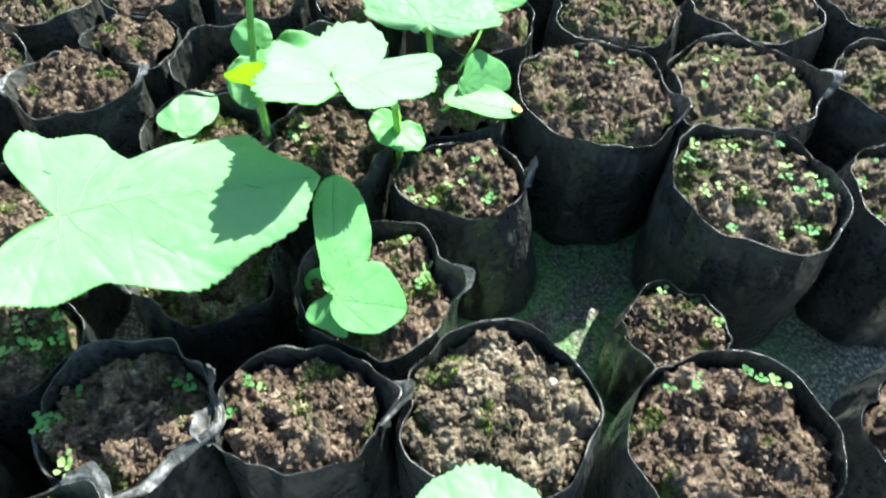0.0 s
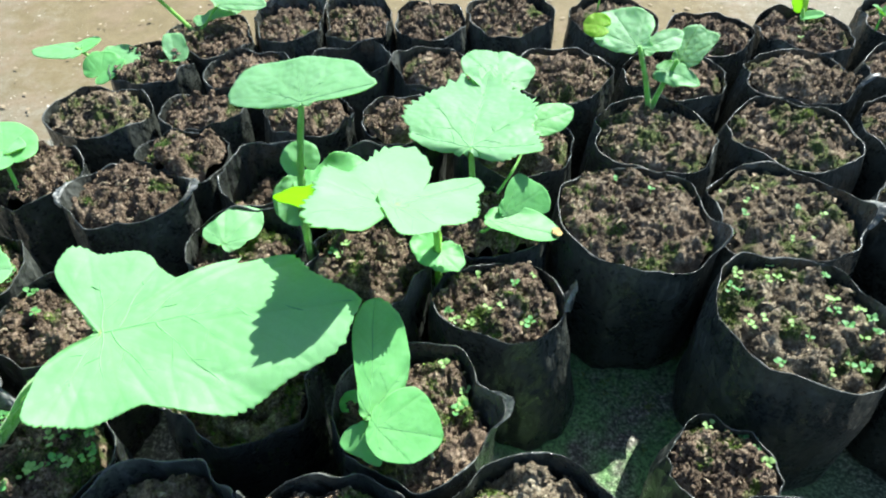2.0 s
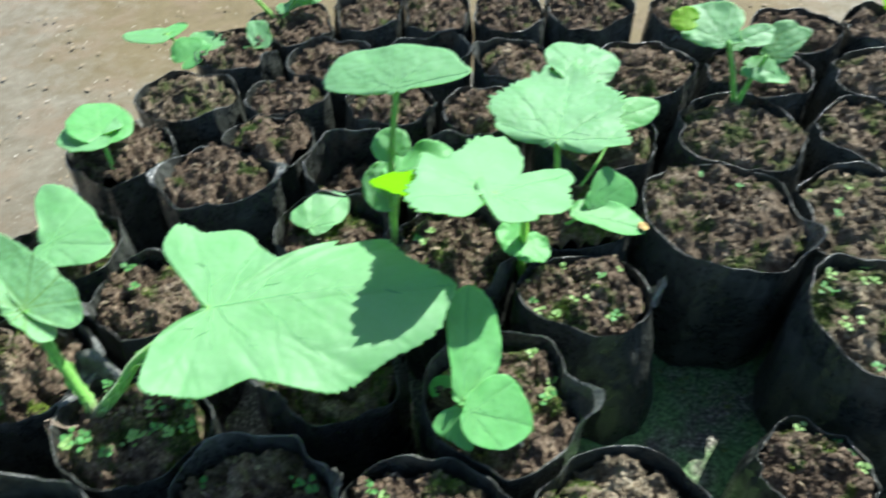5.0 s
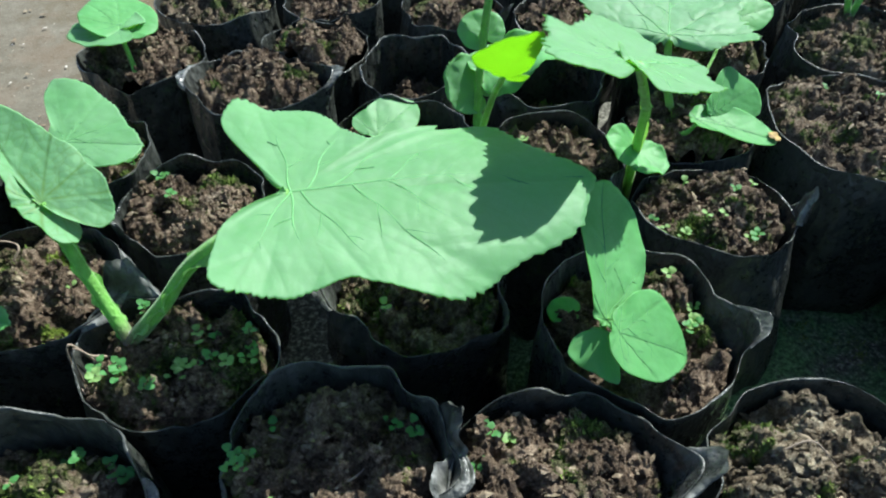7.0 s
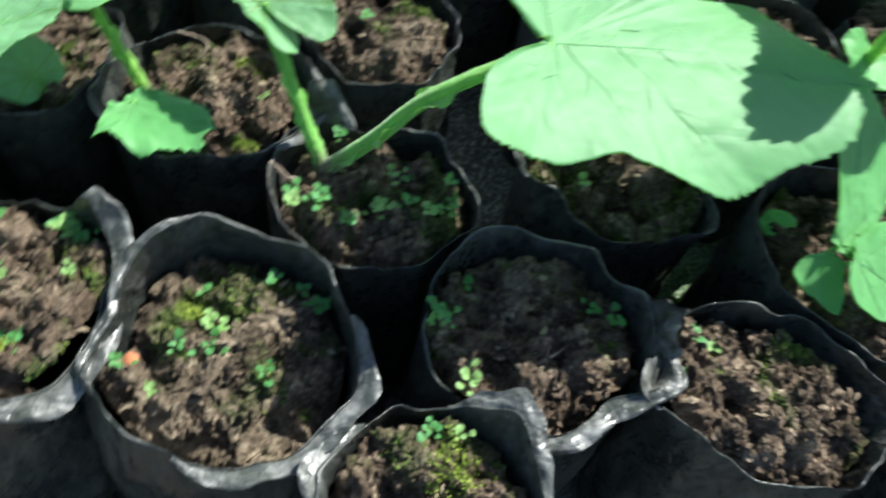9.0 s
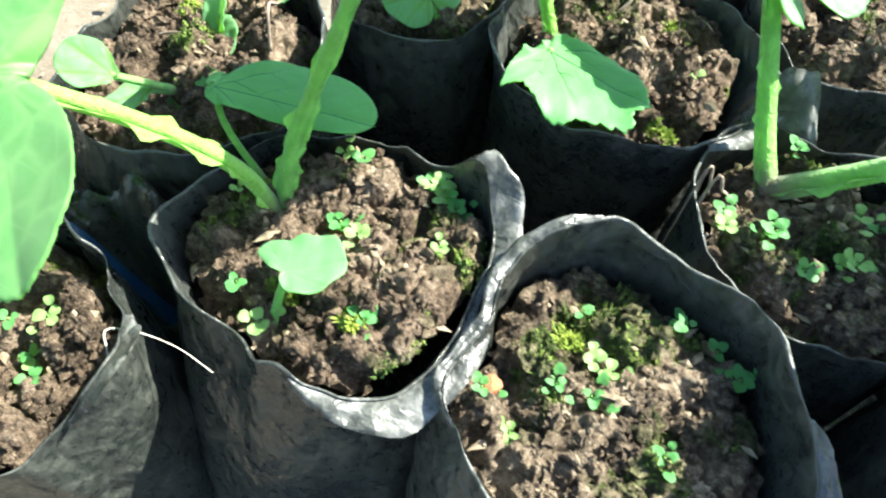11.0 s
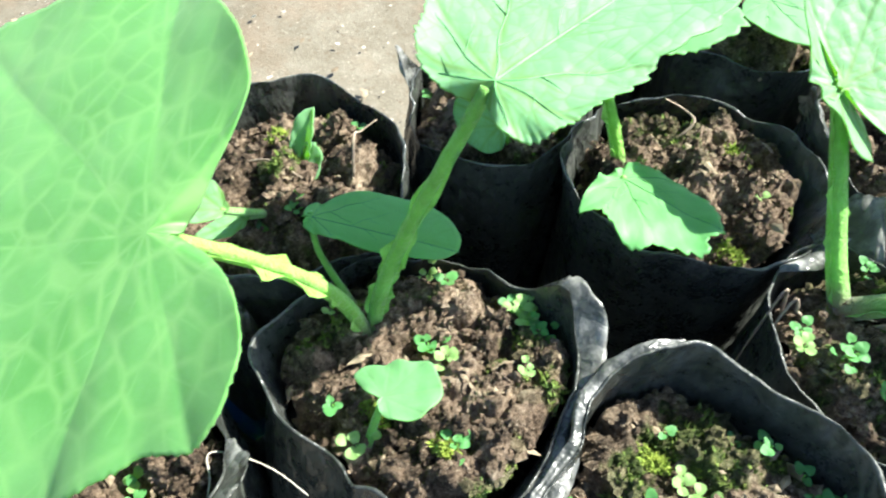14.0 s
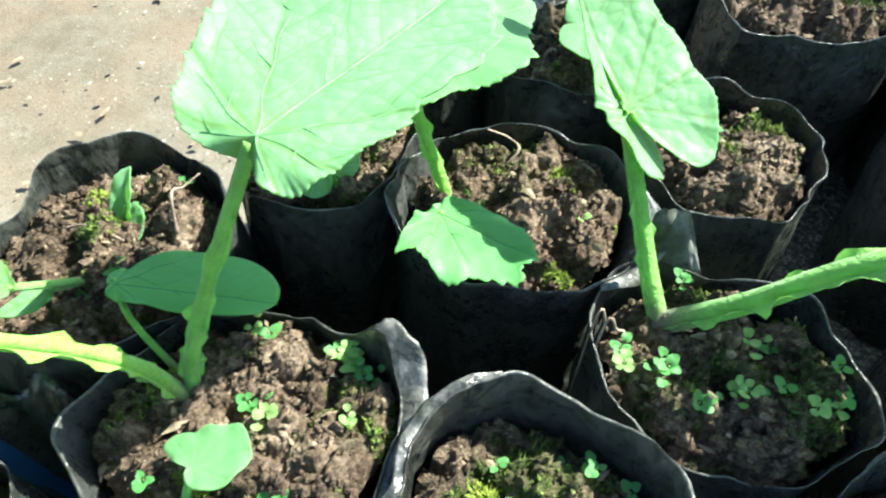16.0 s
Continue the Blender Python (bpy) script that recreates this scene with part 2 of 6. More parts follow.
def pavement_material():
    m, n, l, b = mat("dusty_pavement", (0.4, 0.33, 0.25), 0.9, 0.25)
    p = place(n)
    big = noise_tex(n, l, p, 5, 5, 0.6)
    mid = noise_tex(n, l, p, 46, 7, 0.75)
    fine = noise_tex(n, l, p, 500, 4, 0.7)
    tone = calc(n, l, "ADD", calc(n, l, "MULTIPLY", big, 0.55), calc(n, l, "MULTIPLY", mid, 0.45))
    col = ramp(n, l, tone, [(0.30, (0.055, 0.044, 0.027)), (0.43, (0.098, 0.084, 0.058)), (0.54, (0.135, 0.119, 0.088)), (0.70, (0.20, 0.181, 0.141))])
    specks = ramp(n, l, fine, [(0.60, (0, 0, 0)), (0.68, (1, 1, 1))])
    col = mix(n, l, calc(n, l, "MULTIPLY", specks, 0.35), col, (0.40, 0.36, 0.30))
    spot = n.new("ShaderNodeVectorMath")
    spot.operation = "DISTANCE"
    spot.inputs[1].default_value = (-0.1, 1.2, 0.02)
    l.new(p, spot.inputs[0])
    reach = calc(n, l, "ADD", spot.outputs["Value"], calc(n, l, "MULTIPLY", mid, 0.35))
    damp = ramp(n, l, calc(n, l, "ADD", reach, calc(n, l, "MULTIPLY", big, 0.4)), [(0.85, (1, 1, 1)), (1.08, (0, 0, 0))])
    col = mix(n, l, calc(n, l, "MULTIPLY", damp, 0.85), col, mix(n, l, mid, (0.055, 0.041, 0.016), (0.165, 0.128, 0.062)))
    dark = ramp(n, l, noise_tex(n, l, p, 230, 4, 0.7), [(0.36, (1, 1, 1)), (0.42, (0, 0, 0))])
    tint = noise_tex(n, l, p, 17, 5, 0.7)
    col = mix(n, l, ramp(n, l, tint, [(0.38, (0.45,) * 3), (0.52, (0, 0, 0))]), col, (0.145, 0.105, 0.070))
    col = mix(n, l, calc(n, l, "MULTIPLY", dark, 0.6), col, (0.085, 0.062, 0.038))
    l.new(col, b.inputs["Base Color"])
    bump(n, l, b, calc(n, l, "ADD", calc(n, l, "MULTIPLY", mid, 0.5), calc(n, l, "MULTIPLY", fine, 0.5)), 0.5, 0.003)
    return m


def bed_material():
    m, n, l, b = mat("damp_mossy_earth", (0.05, 0.045, 0.035), 0.85, 0.3)
    p = place(n)
    big = noise_tex(n, l, p, 22, 5, 0.65)
    fine = noise_tex(n, l, p, 380, 5, 0.7)
    earth = ramp(n, l, fine, [(0.35, (0.030, 0.030, 0.024)), (0.52, (0.105, 0.102, 0.082)), (0.66, (0.42, 0.40, 0.33))])
    green = ramp(n, l, fine, [(0.35, (0.025, 0.055, 0.022)), (0.62, (0.16, 0.32, 0.11))])
    spot = n.new("ShaderNodeVectorMath")
    spot.operation = "DISTANCE"
    spot.inputs[1].default_value = (0.10, 0.40, 0.02)
    l.new(p, spot.inputs[0])
    patch = ramp(n, l, spot.outputs["Value"], [(0.10, (1, 1, 1)), (0.22, (0, 0, 0))])
    l.new(mix(n, l, calc(n, l, "MULTIPLY", ramp(n, l, big, [(0.36, (0, 0, 0)), (0.52, (1, 1, 1))]), patch), earth, green), b.inputs["Base Color"])
    bump(n, l, b, calc(n, l, "ADD", fine, big), 0.8, 0.004)
    return m


def plain_material(name, base, rough, other, scale):
    m, n, l, b = mat(name, base, rough, 0.4)
    v = noise_tex(n, l, place(n), scale, 4)
    l.new(mix(n, l, ramp(n, l, v, [(0.35, (0, 0, 0)), (0.65, (1, 1, 1))]), base, other), b.inputs["Base Color"])
    bump(n, l, b, v, 0.3, 0.001)
    return m


SOIL = soil_material()
FILM = film_material()
LEAF = leaf_material("glaucous_leaf", (0.235, 0.45, 0.232), (0.162, 0.385, 0.158), (0.27, 0.52, 0.18), 0.22, hairy=0.04, through=0.52, puff=0.8, branch=0.021, width=1.4)
# paler copy of LEAF: the brightness of full sun is put into its colour
LEAF_PALE_SUNLIT = leaf_material("pale_sunlit_leaf", (0.275, 0.495, 0.285), (0.205, 0.43, 0.21), (0.32, 0.54, 0.24), 0.3, hairy=0.08, through=0.58, puff=1.0, branch=0.016, width=1.3)
LEAF_NET = leaf_material("netted_leaf", (0.165, 0.385, 0.125), (0.095, 0.285, 0.068), (0.27, 0.47, 0.17), 0.75, puff=0.75, line=(0.22, 0.44, 0.14), width=0.8, cell=105.0, net=1.0, quilt=0.0)
LEAF_GREY = leaf_material("grey_green_netted_leaf", (0.22, 0.42, 0.215), (0.15, 0.345, 0.15), (0.15, 0.26, 0.07), 1.1, puff=0.9, line=(0.06, 0.16, 0.045), width=1.2, cell=230.0, net=0.5, quilt=0.4)
LEAF_YOUNG = leaf_material("young_leaf", (0.165, 0.42, 0.155), (0.11, 0.34, 0.10), (0.28, 0.5, 0.2), 0.4, hairy=0.05, puff=0.65, branch=0.010, cell=220.0)
LEAF_BUD = leaf_material("yellow_green_bud", (0.38, 0.58, 0.08), (0.33, 0.52, 0.06), (0.46, 0.62, 0.15), 0.6, through=0.72)
WEED = leaf_material("weed_leaf", (0.10, 0.30, 0.09), (0.075, 0.24, 0.07), (0.2, 0.42, 0.18), 0.0)
WEED_PALE = leaf_material("pale_weed_leaf", (0.27, 0.44, 0.15), (0.22, 0.38, 0.12), (0.4, 0.55, 0.28), 0.0)
STALK = stalk_material("green_stalk", (0.18, 0.43, 0.065), (0.17, 0.115, 0.10))
STALK_YELLOW = stalk_material("yellow_green_stalk", (0.215, 0.45, 0.06), (0.18, 0.13, 0.10))
PAVEMENT = pavement_material()
BED = bed_material()
MOSS = plain_material("moss", (0.045, 0.09, 0.015), 0.9, (0.16, 0.21, 0.035), 130)
TWIG = plain_material("dry_root", (0.30, 0.24, 0.18), 0.9, (0.16, 0.12, 0.09), 200)
NERVE = plain_material("leaf_vein", (0.085, 0.25, 0.075), 0.7, (0.13, 0.34, 0.11), 160)
DRY = plain_material("dry_pale_bract", (0.5, 0.47, 0.4), 0.85, (0.3, 0.27, 0.22), 250)
LITTER = plain_material("leaf_litter", (0.27, 0.215, 0.14), 0.85, (0.08, 0.058, 0.035), 120)
BLUE = plain_material("blue_plastic", (0.012, 0.06, 0.17), 0.4, (0.02, 0.08, 0.21), 60)


# ---- shapes ----
def hashed(i, j, k):
    v = np.sin(i * 127.1 + j * 311.7 + k * 74.7) * 43758.5453
    return v - np.floor(v)


def vnoise(p):
    """Smooth noise from -1 to 1 at each row of p."""
    c = np.floor(p)
    f = p - c
    f = f * f * (3 - 2 * f)
    out = 0
    for dx in (0, 1):
        for dy in (0, 1):
            for dz in (0, 1):
                w = np.abs(1 - dx - f[:, 0]) * np.abs(1 - dy - f[:, 1]) * np.abs(1 - dz - f[:, 2])
                out = out + w * hashed(c[:, 0] + dx, c[:, 1] + dy, c[:, 2] + dz)
    return 2 * out - 1


def fbm(p, octaves=3):
    return sum(vnoise(p * 2.03**k + 7.7 * k) * 0.5**k for k in range(octaves))


def mesh_of(name, verts, faces, material, smooth=True, **attributes):
    me = bpy.data.meshes.new(name)
    me.from_pydata(np.asarray(verts).tolist(), [], faces)
    me.materials.append(material)
    for key, values in attributes.items():
        values = np.asarray(values, dtype=np.float32)
        kind = "FLOAT" if values.ndim == 1 else "FLOAT_VECTOR"
        me.attributes.new(key, kind, "POINT").data.foreach_set("value" if values.ndim == 1 else "vector", values.ravel())
    me.polygons.foreach_set("use_smooth", [smooth] * len(me.polygons))
    me.update()
    return me


def part(name, me, parent, label="", kind=""):
    ob = new(name, me)
    ob.parent = parent
    ob.matrix_parent_inverse = Matrix.Translation(-parent.location)
    return tagged(ob, label=label, kind=kind)


def thing(name, at, label, category, group=""):
    ob = new(name)
    ob.location = at
    ob.empty_display_size = 0.01
    return tagged(ob, label, category, group)


def grid_faces(rows, cols, wrap=True, start=0, flip=False):
    faces = []
    for i in range(rows - 1):
        for j in range(cols if wrap else cols - 1):
            k = (j + 1) % cols
            a, b = start + i * cols, start + (i + 1) * cols
            faces.append((a + j, b + j, b + k, a + k) if flip else (a + j, a + k, b + k, b + j))
    return faces


def tube(path, radii, sides=8, ridge=0.0):
    """Vertices, faces and how far along each vertex lies, for a tapered tube through points."""
    path = [Vector(p) for p in path]
    verts, along = [], []
    side = Vector((0.3, 0.9, 0.1))
    for i, p in enumerate(path):
        d = (path[min(i + 1, len(path) - 1)] - path[max(i - 1, 0)]).normalized()
        a = (side - d * side.dot(d)).normalized()
        b = d.cross(a)
        for k in range(sides):
            w = 2 * math.pi * k / sides
            r = radii[i] * (1 + ridge * math.cos(w * (sides // 2)))
            verts.append(p + a * (r * math.cos(w)) + b * (r * math.sin(w)))
            along.append(i / (len(path) - 1))
    faces = grid_faces(len(path), sides)
    faces += [tuple(reversed(range(sides))), tuple(range(len(verts) - sides, len(verts)))]
    return [tuple(v) for v in verts], faces, along


def bezier(points, count):
    """A smooth run through a few points."""
    pts = [Vector(p) for p in points]
    pts = [2 * pts[0] - pts[1]] + pts + [2 * pts[-1] - pts[-2]]
    out = []
    for i in range(1, len(pts) - 2):
        p0, p1, p2, p3 = pts[i - 1 : i + 3]
        steps = max(2, count // (len(pts) - 3))
        for s in range(steps + (i == len(pts) - 3)):
            t = s / steps
            out.append(0.5 * (2 * p1 + (p2 - p0) * t + (2 * p0 - 5 * p1 + 4 * p2 - p3) * t * t + (3 * p1 - p0 - 3 * p2 + p3) * t**3))
    return out


def stalk(owner, points, thick, thin, material=None, wing=0.0, seed=0, name="stalk"):
    """A leaf stalk, with ruffled wings along it where wing (their width) is given."""
    path = bezier(points, 44 if wing else 20)
    n = len(path)
    radii = [thick + (thin - thick) * (i / (n - 1)) ** 0.7 for i in range(n)]
    verts, faces, along = tube(path, radii, 10, 0.10)
    ob = part(name, mesh_of(name, verts, faces, material or STALK, along=along), owner)
    if wing:
        rng = np.random.default_rng(seed)
        for sign in (-1, 1):
            wv, wa = [], []
            for i, p in enumerate(path):
                d = (path[min(i + 1, n - 1)] - path[max(i - 1, 0)]).normalized()
                out = d.cross(Vector((0.2, 0.1, 1))).normalized() * sign
                up = out.cross(d).normalized() * sign
                t = i / (n - 1)
                w = wing * (0.15 + 0.85 * math.sin(math.pi * min(1, t * 1.1)) ** 0.6) * (0.68 + 0.30 * math.sin(i * 0.62 + seed * sign) + 0.22 * math.sin(i * 1.45 + seed) + 0.06 * rng.random())
                lift = 0.7 * w * math.sin(i * 0.9 + seed)
                for s in (0.0, 0.5, 1.0):
                    wv.append(tuple(p + out * (radii[i] * 0.8 + w * s) + up * (lift * s * s)))
                    wa.append(max(t, 0.2))
            part("wing", mesh_of("wing", wv, grid_faces(n, 3, False), material or STALK, along=wa), ob)
    return ob


HEART = [(0, 1.0), (22, 0.93), (50, 0.78), (85, 0.66), (120, 0.56), (150, 0.44), (170, 0.22), (180, 0.06)]
OVAL = [(0, 1.0), (12, 0.90), (25, 0.70), (45, 0.47), (75, 0.33), (110, 0.27), (150, 0.16), (180, 0.05)]
ROUND = [(0, 1.0), (25, 0.97), (55, 0.86), (90, 0.72), (125, 0.60), (150, 0.48), (168, 0.28), (180, 0.05)]
LOBED = [(0, 1.0), (14, 0.86), (26, 0.80), (42, 0.92), (58, 0.78), (80, 0.66), (100, 0.72), (128, 0.62), (155, 0.44), (172, 0.2), (180, 0.06)]


def both(half):
    return [(-a, r) for a, r in reversed(half) if 0 < a < 180] + list(half)


NERVES = ((0, 40, 0.6, -12), (0, -40, 0.6, 12), (0, 85, 0.45, -15), (0, -85, 0.45, 15), (0, 128, 0.3, -10), (0, -128, 0.3, 10), (0.25, 40, 0.42, -10), (0.33, -40, 0.42, 10), (0.48, 38, 0.33, -8), (0.56, -38, 0.33, 8), (0.7, 36, 0.2, -5), (0.76, -36, 0.2, 5))


def veins(leaf, surface, reach, rows, arch, L, material, seed):
    """The ribs of a blade, thin ridges upon it: the midrib, and one for each row: where it leaves the midrib, its angle, length and bend; all with side twigs.
    surface(x, y, height): the blade's point there; reach(angle): how far the blade goes that way; arch: how far the midrib bows."""
    rng = np.random.default_rng(int(seed) + 50)
    runs = [(np.linspace(0.0, 0.97, 26), arch * np.sin(np.linspace(0.0, 0.97, 26) * math.pi), 0.0048)]

    def run(x, y, way, length, bend, width, twigs):
        steps = max(6, int(length * 34))
        xs, ys, w = [x], [y], way
        wob = rng.random() * 9
        for i in range(steps):
            w = way + math.radians(bend) * i / steps + 0.16 * math.sin(i * 0.9 + wob)
            x, y = x + math.cos(w) * length / steps, y + math.sin(w) * length / steps
            if math.hypot(x, y) > 0.93 * reach(math.atan2(y, x)):
                break
            xs.append(x)
            ys.append(y)
            if twigs and i % 4 == 3 and i < steps - 2:
                turn = radians(48 + 14 * rng.random()) * (1 if (i // 4) % 2 else -1)
                run(x, y, w + turn, length * (0.22 + 0.2 * rng.random()) * (1.1 - i / steps), -20 if turn > 0 else 20, width * 0.55, False)
        if len(xs) > 2:
            runs.append((np.array(xs), np.array(ys), width))

    for at, angle, length, bend in rows:
        run(at, arch * math.sin(at * math.pi), radians(angle), length, bend, 0.0030, True)
    V, F = [], []
    for xs, ys, width in runs:
        dx, dy = np.gradient(xs), np.gradient(ys)
        d = np.hypot(dx, dy) + 1e-9
        w = min(width * L, 0.00040) * np.linspace(1.0, 0.35, len(xs)) / L
        start = sum(len(v) for v in V)
        rows3 = [surface(xs - dy / d * w * k, ys + dx / d * w * k, np.full(len(xs), h / L)) for k, h in ((-1, -0.0003), (0, 0.00006), (1, -0.0003))]
        V.append(np.stack(rows3, 1).reshape(-1, 3))
        F += grid_faces(len(xs), 3, False, start)
    part("vein", mesh_of("vein", np.concatenate(V), F, material), leaf)


def blade(owner, base, tip, side, outline, material=LEAF, droop=0.12, cup=0.06, wave=0.05, teeth=0.02, fold=0.0, seed=0, name="leaf", fine=1.0, ribs=(0, 38, -38, 78, -78, 120, -120), label="", curve=(0, 0, 0, 0), arch=0.0, nerves=NERVES):
    """A leaf blade from its stalk's joint (base) to its tip. side: a point that lies on its plane to the left of that line.
    outline: (angle from the tip's way, length over the midrib's), all round; droop: how far the rim hangs; cup: how far the two sides rise;
    fold: degrees by which each half is folded up along the midrib; curve: how the blade bends along, askew, across, and across towards its tip; nerves: see veins()."""
    B, P, S = Vector(base), Vector(tip), Vector(side)
    u = (P - B).normalized()
    nrm = u.cross(S - B).normalized()
    v = nrm.cross(u)
    L = (P - B).length
    pts = sorted(((a + 360) % 360, r) for a, r in outline)
    ang = np.array([a for a, _ in pts])
    rad = np.array([r for _, r in pts])
    ang3, rad3 = np.concatenate([ang - 360, ang, ang + 360]), np.tile(rad, 3)
    na, nr = int(190 * fine) // 2 * 2, max(6, int(26 * fine))
    th = np.linspace(0, 360, na, endpoint=False)
    R = np.interp(th, ang3, rad3)
    for _ in range(max(1, int(2 * fine))):
        R = (np.roll(R, 1) + 2 * R + np.roll(R, -1)) / 4
    saw = np.abs(((th * 0.178 * max(1, round(0.9 * fine)) + seed + 0.5 * vnoise(np.stack([th * 0.05 + seed, th * 0, th * 0], 1))) % 1.0) - 0.3)
    teeth = teeth * (0.25 + 1.1 * np.abs(vnoise(np.stack([th * 0.11 + seed, th * 0, th * 0 + 3], 1))))
    tooth = teeth * (1 - 2.2 * saw) + 0.015 * np.sin(np.radians(th) * 9 + seed)
    tr = np.radians(th)
    rows = [(0.0, tr)] + [((i + 1) / nr, tr) for i in range(nr)]
    P2, S2 = [], []
    for s, a in rows:
        q = s**0.85
        rim = R * (1 + tooth * q**8)
        x, y = q * rim * np.cos(a), q * rim * np.sin(a)
        P2.append(np.stack([x, y], 1))
        S2.append(np.full(na, q))
    P2, S2 = np.concatenate(P2), np.concatenate(S2)
    x, y = P2[:, 0], P2[:, 1]
    r = np.hypot(x, y)
    # ribs that fan from the joint
    dist = np.full(len(x), 9.0)
    for a in ribs:
        ca, sa = math.cos(math.radians(a)), math.sin(math.radians(a))
        along = x * ca + y * sa
        off = np.abs(-x * sa + y * ca) 
        width = 0.011 * np.clip(1.05 - along / 1.1, 0.25, 1)
        dist = np.minimum(dist, np.where(along > -0.01, off / width, 9.0))

    def surface(x, y, q, lift=0.0):
        key = np.stack([x * 2.2 + seed * 3.1, y * 2.2, np.full(len(x), seed * 1.7)], 1)
        way = np.arctan2(y, x)
        z = cup * np.abs(y) ** 1.3 * 1.6 - droop * (x * x + y * y) + wave * q**2 * fbm(key, 2)
        z = z + curve[0] * x * x + curve[1] * x * y + curve[2] * y * y + curve[3] * x * y * y
        z += wave * 0.5 * q**4 * vnoise(np.stack([np.cos(way) * 3.2 + seed, np.sin(way) * 3.2, x * 0 + seed], 1)) + lift
        if fold:
            c, s_ = math.cos(math.radians(fold)), math.sin(math.radians(fold))
            z, y = z * c + np.abs(y) * s_, np.sign(y) * (np.abs(y) * c) - np.sign(y) * z * s_ * 0.5
        return np.stack([x, y, z], 1) * L

    top = surface(x, y, S2, 0.008 * (1 - np.exp(-dist / 4)) * S2 - 0.004)
    M = np.array([u, v, nrm])
    W = np.array(B) + top @ M
    n_up = np.array(nrm) * 0.00045
    count = len(W)
    V = np.concatenate([W, W - n_up])
    faces = grid_faces(nr + 1, na, flip=True)
    under = [tuple(count + i for i in reversed(f)) for f in faces]
    last = nr * na
    rim = [(last + j, count + last + j, count + last + (j + 1) % na, last + (j + 1) % na) for j in range(na)]
    flat = np.stack([x * L, y * L, np.full(len(x), seed * 0.37)], 1)
    me = mesh_of(name, V, faces + under + rim, material, blade=np.concatenate([flat, flat]))
    ob = part(name, me, owner, label)
    if nerves and L > 0.026 and material in (LEAF, LEAF_PALE_SUNLIT, LEAF_GREY, LEAF_YOUNG):
        def reach(a):
            return np.interp(np.degrees(a) % 360, ang3, rad3)

        veins(ob, lambda x, y, h: np.array(B) + surface(x, y, np.clip(np.hypot(x, y) / reach(np.arctan2(y, x)), 0, 1), h) @ M, reach, nerves, arch, L, NERVE, seed)
    return ob


# ---- the ground ----
GROUND = 0.02


def ground():
    n = 90
    e = np.sign(np.linspace(-1, 1, n)) * np.abs(np.linspace(-1, 1, n)) ** 5 * 150
    e = e + np.linspace(-1.2, 1.2, n)
    X, Y = np.meshgrid(e - 0.1, e + 0.6)
    key = np.stack([X.ravel() * 9, Y.ravel() * 9, np.zeros(n * n)], 1)
    z = GROUND - 0.002 + 0.003 * fbm(key, 3) * (np.hypot(X, Y).ravel() < 4)
    me = mesh_of("pavement", np.stack([X.ravel(), Y.ravel(), z], 1), grid_faces(n, n, False), PAVEMENT)
    tagged(new("ground", me), "dusty brown concrete yard with grit", "ground", kind="structure")
    # the damp earth that has gathered between the bags
    a = np.linspace(0, 2 * math.pi, 120, endpoint=False)
    edge = 1 + 0.05 * vnoise(np.stack([np.cos(a) * 3, np.sin(a) * 3, a * 0], 1))
    rows = []
    for s in np.linspace(0.02, 1, 40):
        rows.append(np.stack([0.0 + 0.445 * np.sign(np.cos(a)) * np.abs(np.cos(a)) ** 0.5 * s * edge, 0.45 + 0.40 * np.sign(np.sin(a)) * np.abs(np.sin(a)) ** 0.5 * s * edge, np.full(120, 1 - s)], 1))
    V = np.concatenate(rows)
    V[:, 2] = GROUND + 0.0005 + 0.005 * np.clip(V[:, 2] * 9, 0, 1) + 0.003 * fbm(V * (60, 60, 0) + 3, 3) * np.clip(V[:, 2] * 9, 0, 1)
    tagged(new("earth", mesh_of("earth", V, grid_faces(40, 120, flip=True), BED)), "damp dark earth with moss between the bags", "earth", kind="structure")


ground()

# ---- bags of soil ----
BAGS = {}


def bag(key, x, y, half_width, half_depth, rim=0.137, drop=0.012, moss=0.1, tips=()):
    """Sets down where a bag stands; tips: where its rim rises to a loose tip, as angle, height and spread."""
    BAGS[key] = (x, y, half_width, half_depth, rim, drop, moss, tips)


bag("A0", -0.235, 0.748, 0.044, 0.045)
bag("A1", -0.16, 0.772, 0.041, 0.046, drop=0.016, tips=((80, 0.016, 50),))
bag("A2", -0.098, 0.775, 0.04, 0.045, drop=0.016, tips=((95, 0.016, 40),))
bag("A3", -0.025, 0.775, 0.038, 0.042)
bag("A4", 0.055, 0.79, 0.046, 0.05, drop=0.014, moss=0.2)
bag("A5", 0.157, 0.782, 0.047, 0.05, drop=0.014)
bag("A6", 0.248, 0.757, 0.045, 0.045, drop=0.014)
bag("A7", 0.342, 0.759, 0.05, 0.05, moss=0.2)
bag("A8", 0.452, 0.78, 0.05, 0.05)
bag("B8", 0.418, 0.688, 0.05, 0.048, drop=0.014)
bag("B7", 0.305, 0.668, 0.056, 0.046, drop=0.002, tips=((-20, 0.012, 12),))
bag("B6", 0.195, 0.675, 0.05, 0.045, moss=0.2)
bag("B5", 0.094, 0.68, 0.048, 0.049, moss=0.2)
bag("B4", -0.02, 0.684, 0.038, 0.038, drop=0.014, tips=((160, 0.008, 30),))
bag("B3", -0.097, 0.692, 0.038, 0.036, drop=0.030)
bag("B2", -0.185, 0.676, 0.04, 0.04, drop=0.016)
bag("B1", -0.278, 0.692, 0.04, 0.038)
bag("C1", -0.297, 0.612, 0.044, 0.038, drop=0.01, moss=0.35)
bag("C2", -0.212, 0.616, 0.036, 0.034)
bag("C3", -0.125, 0.612, 0.039, 0.036, tips=((-40, 0.006, 14, 0.004),))
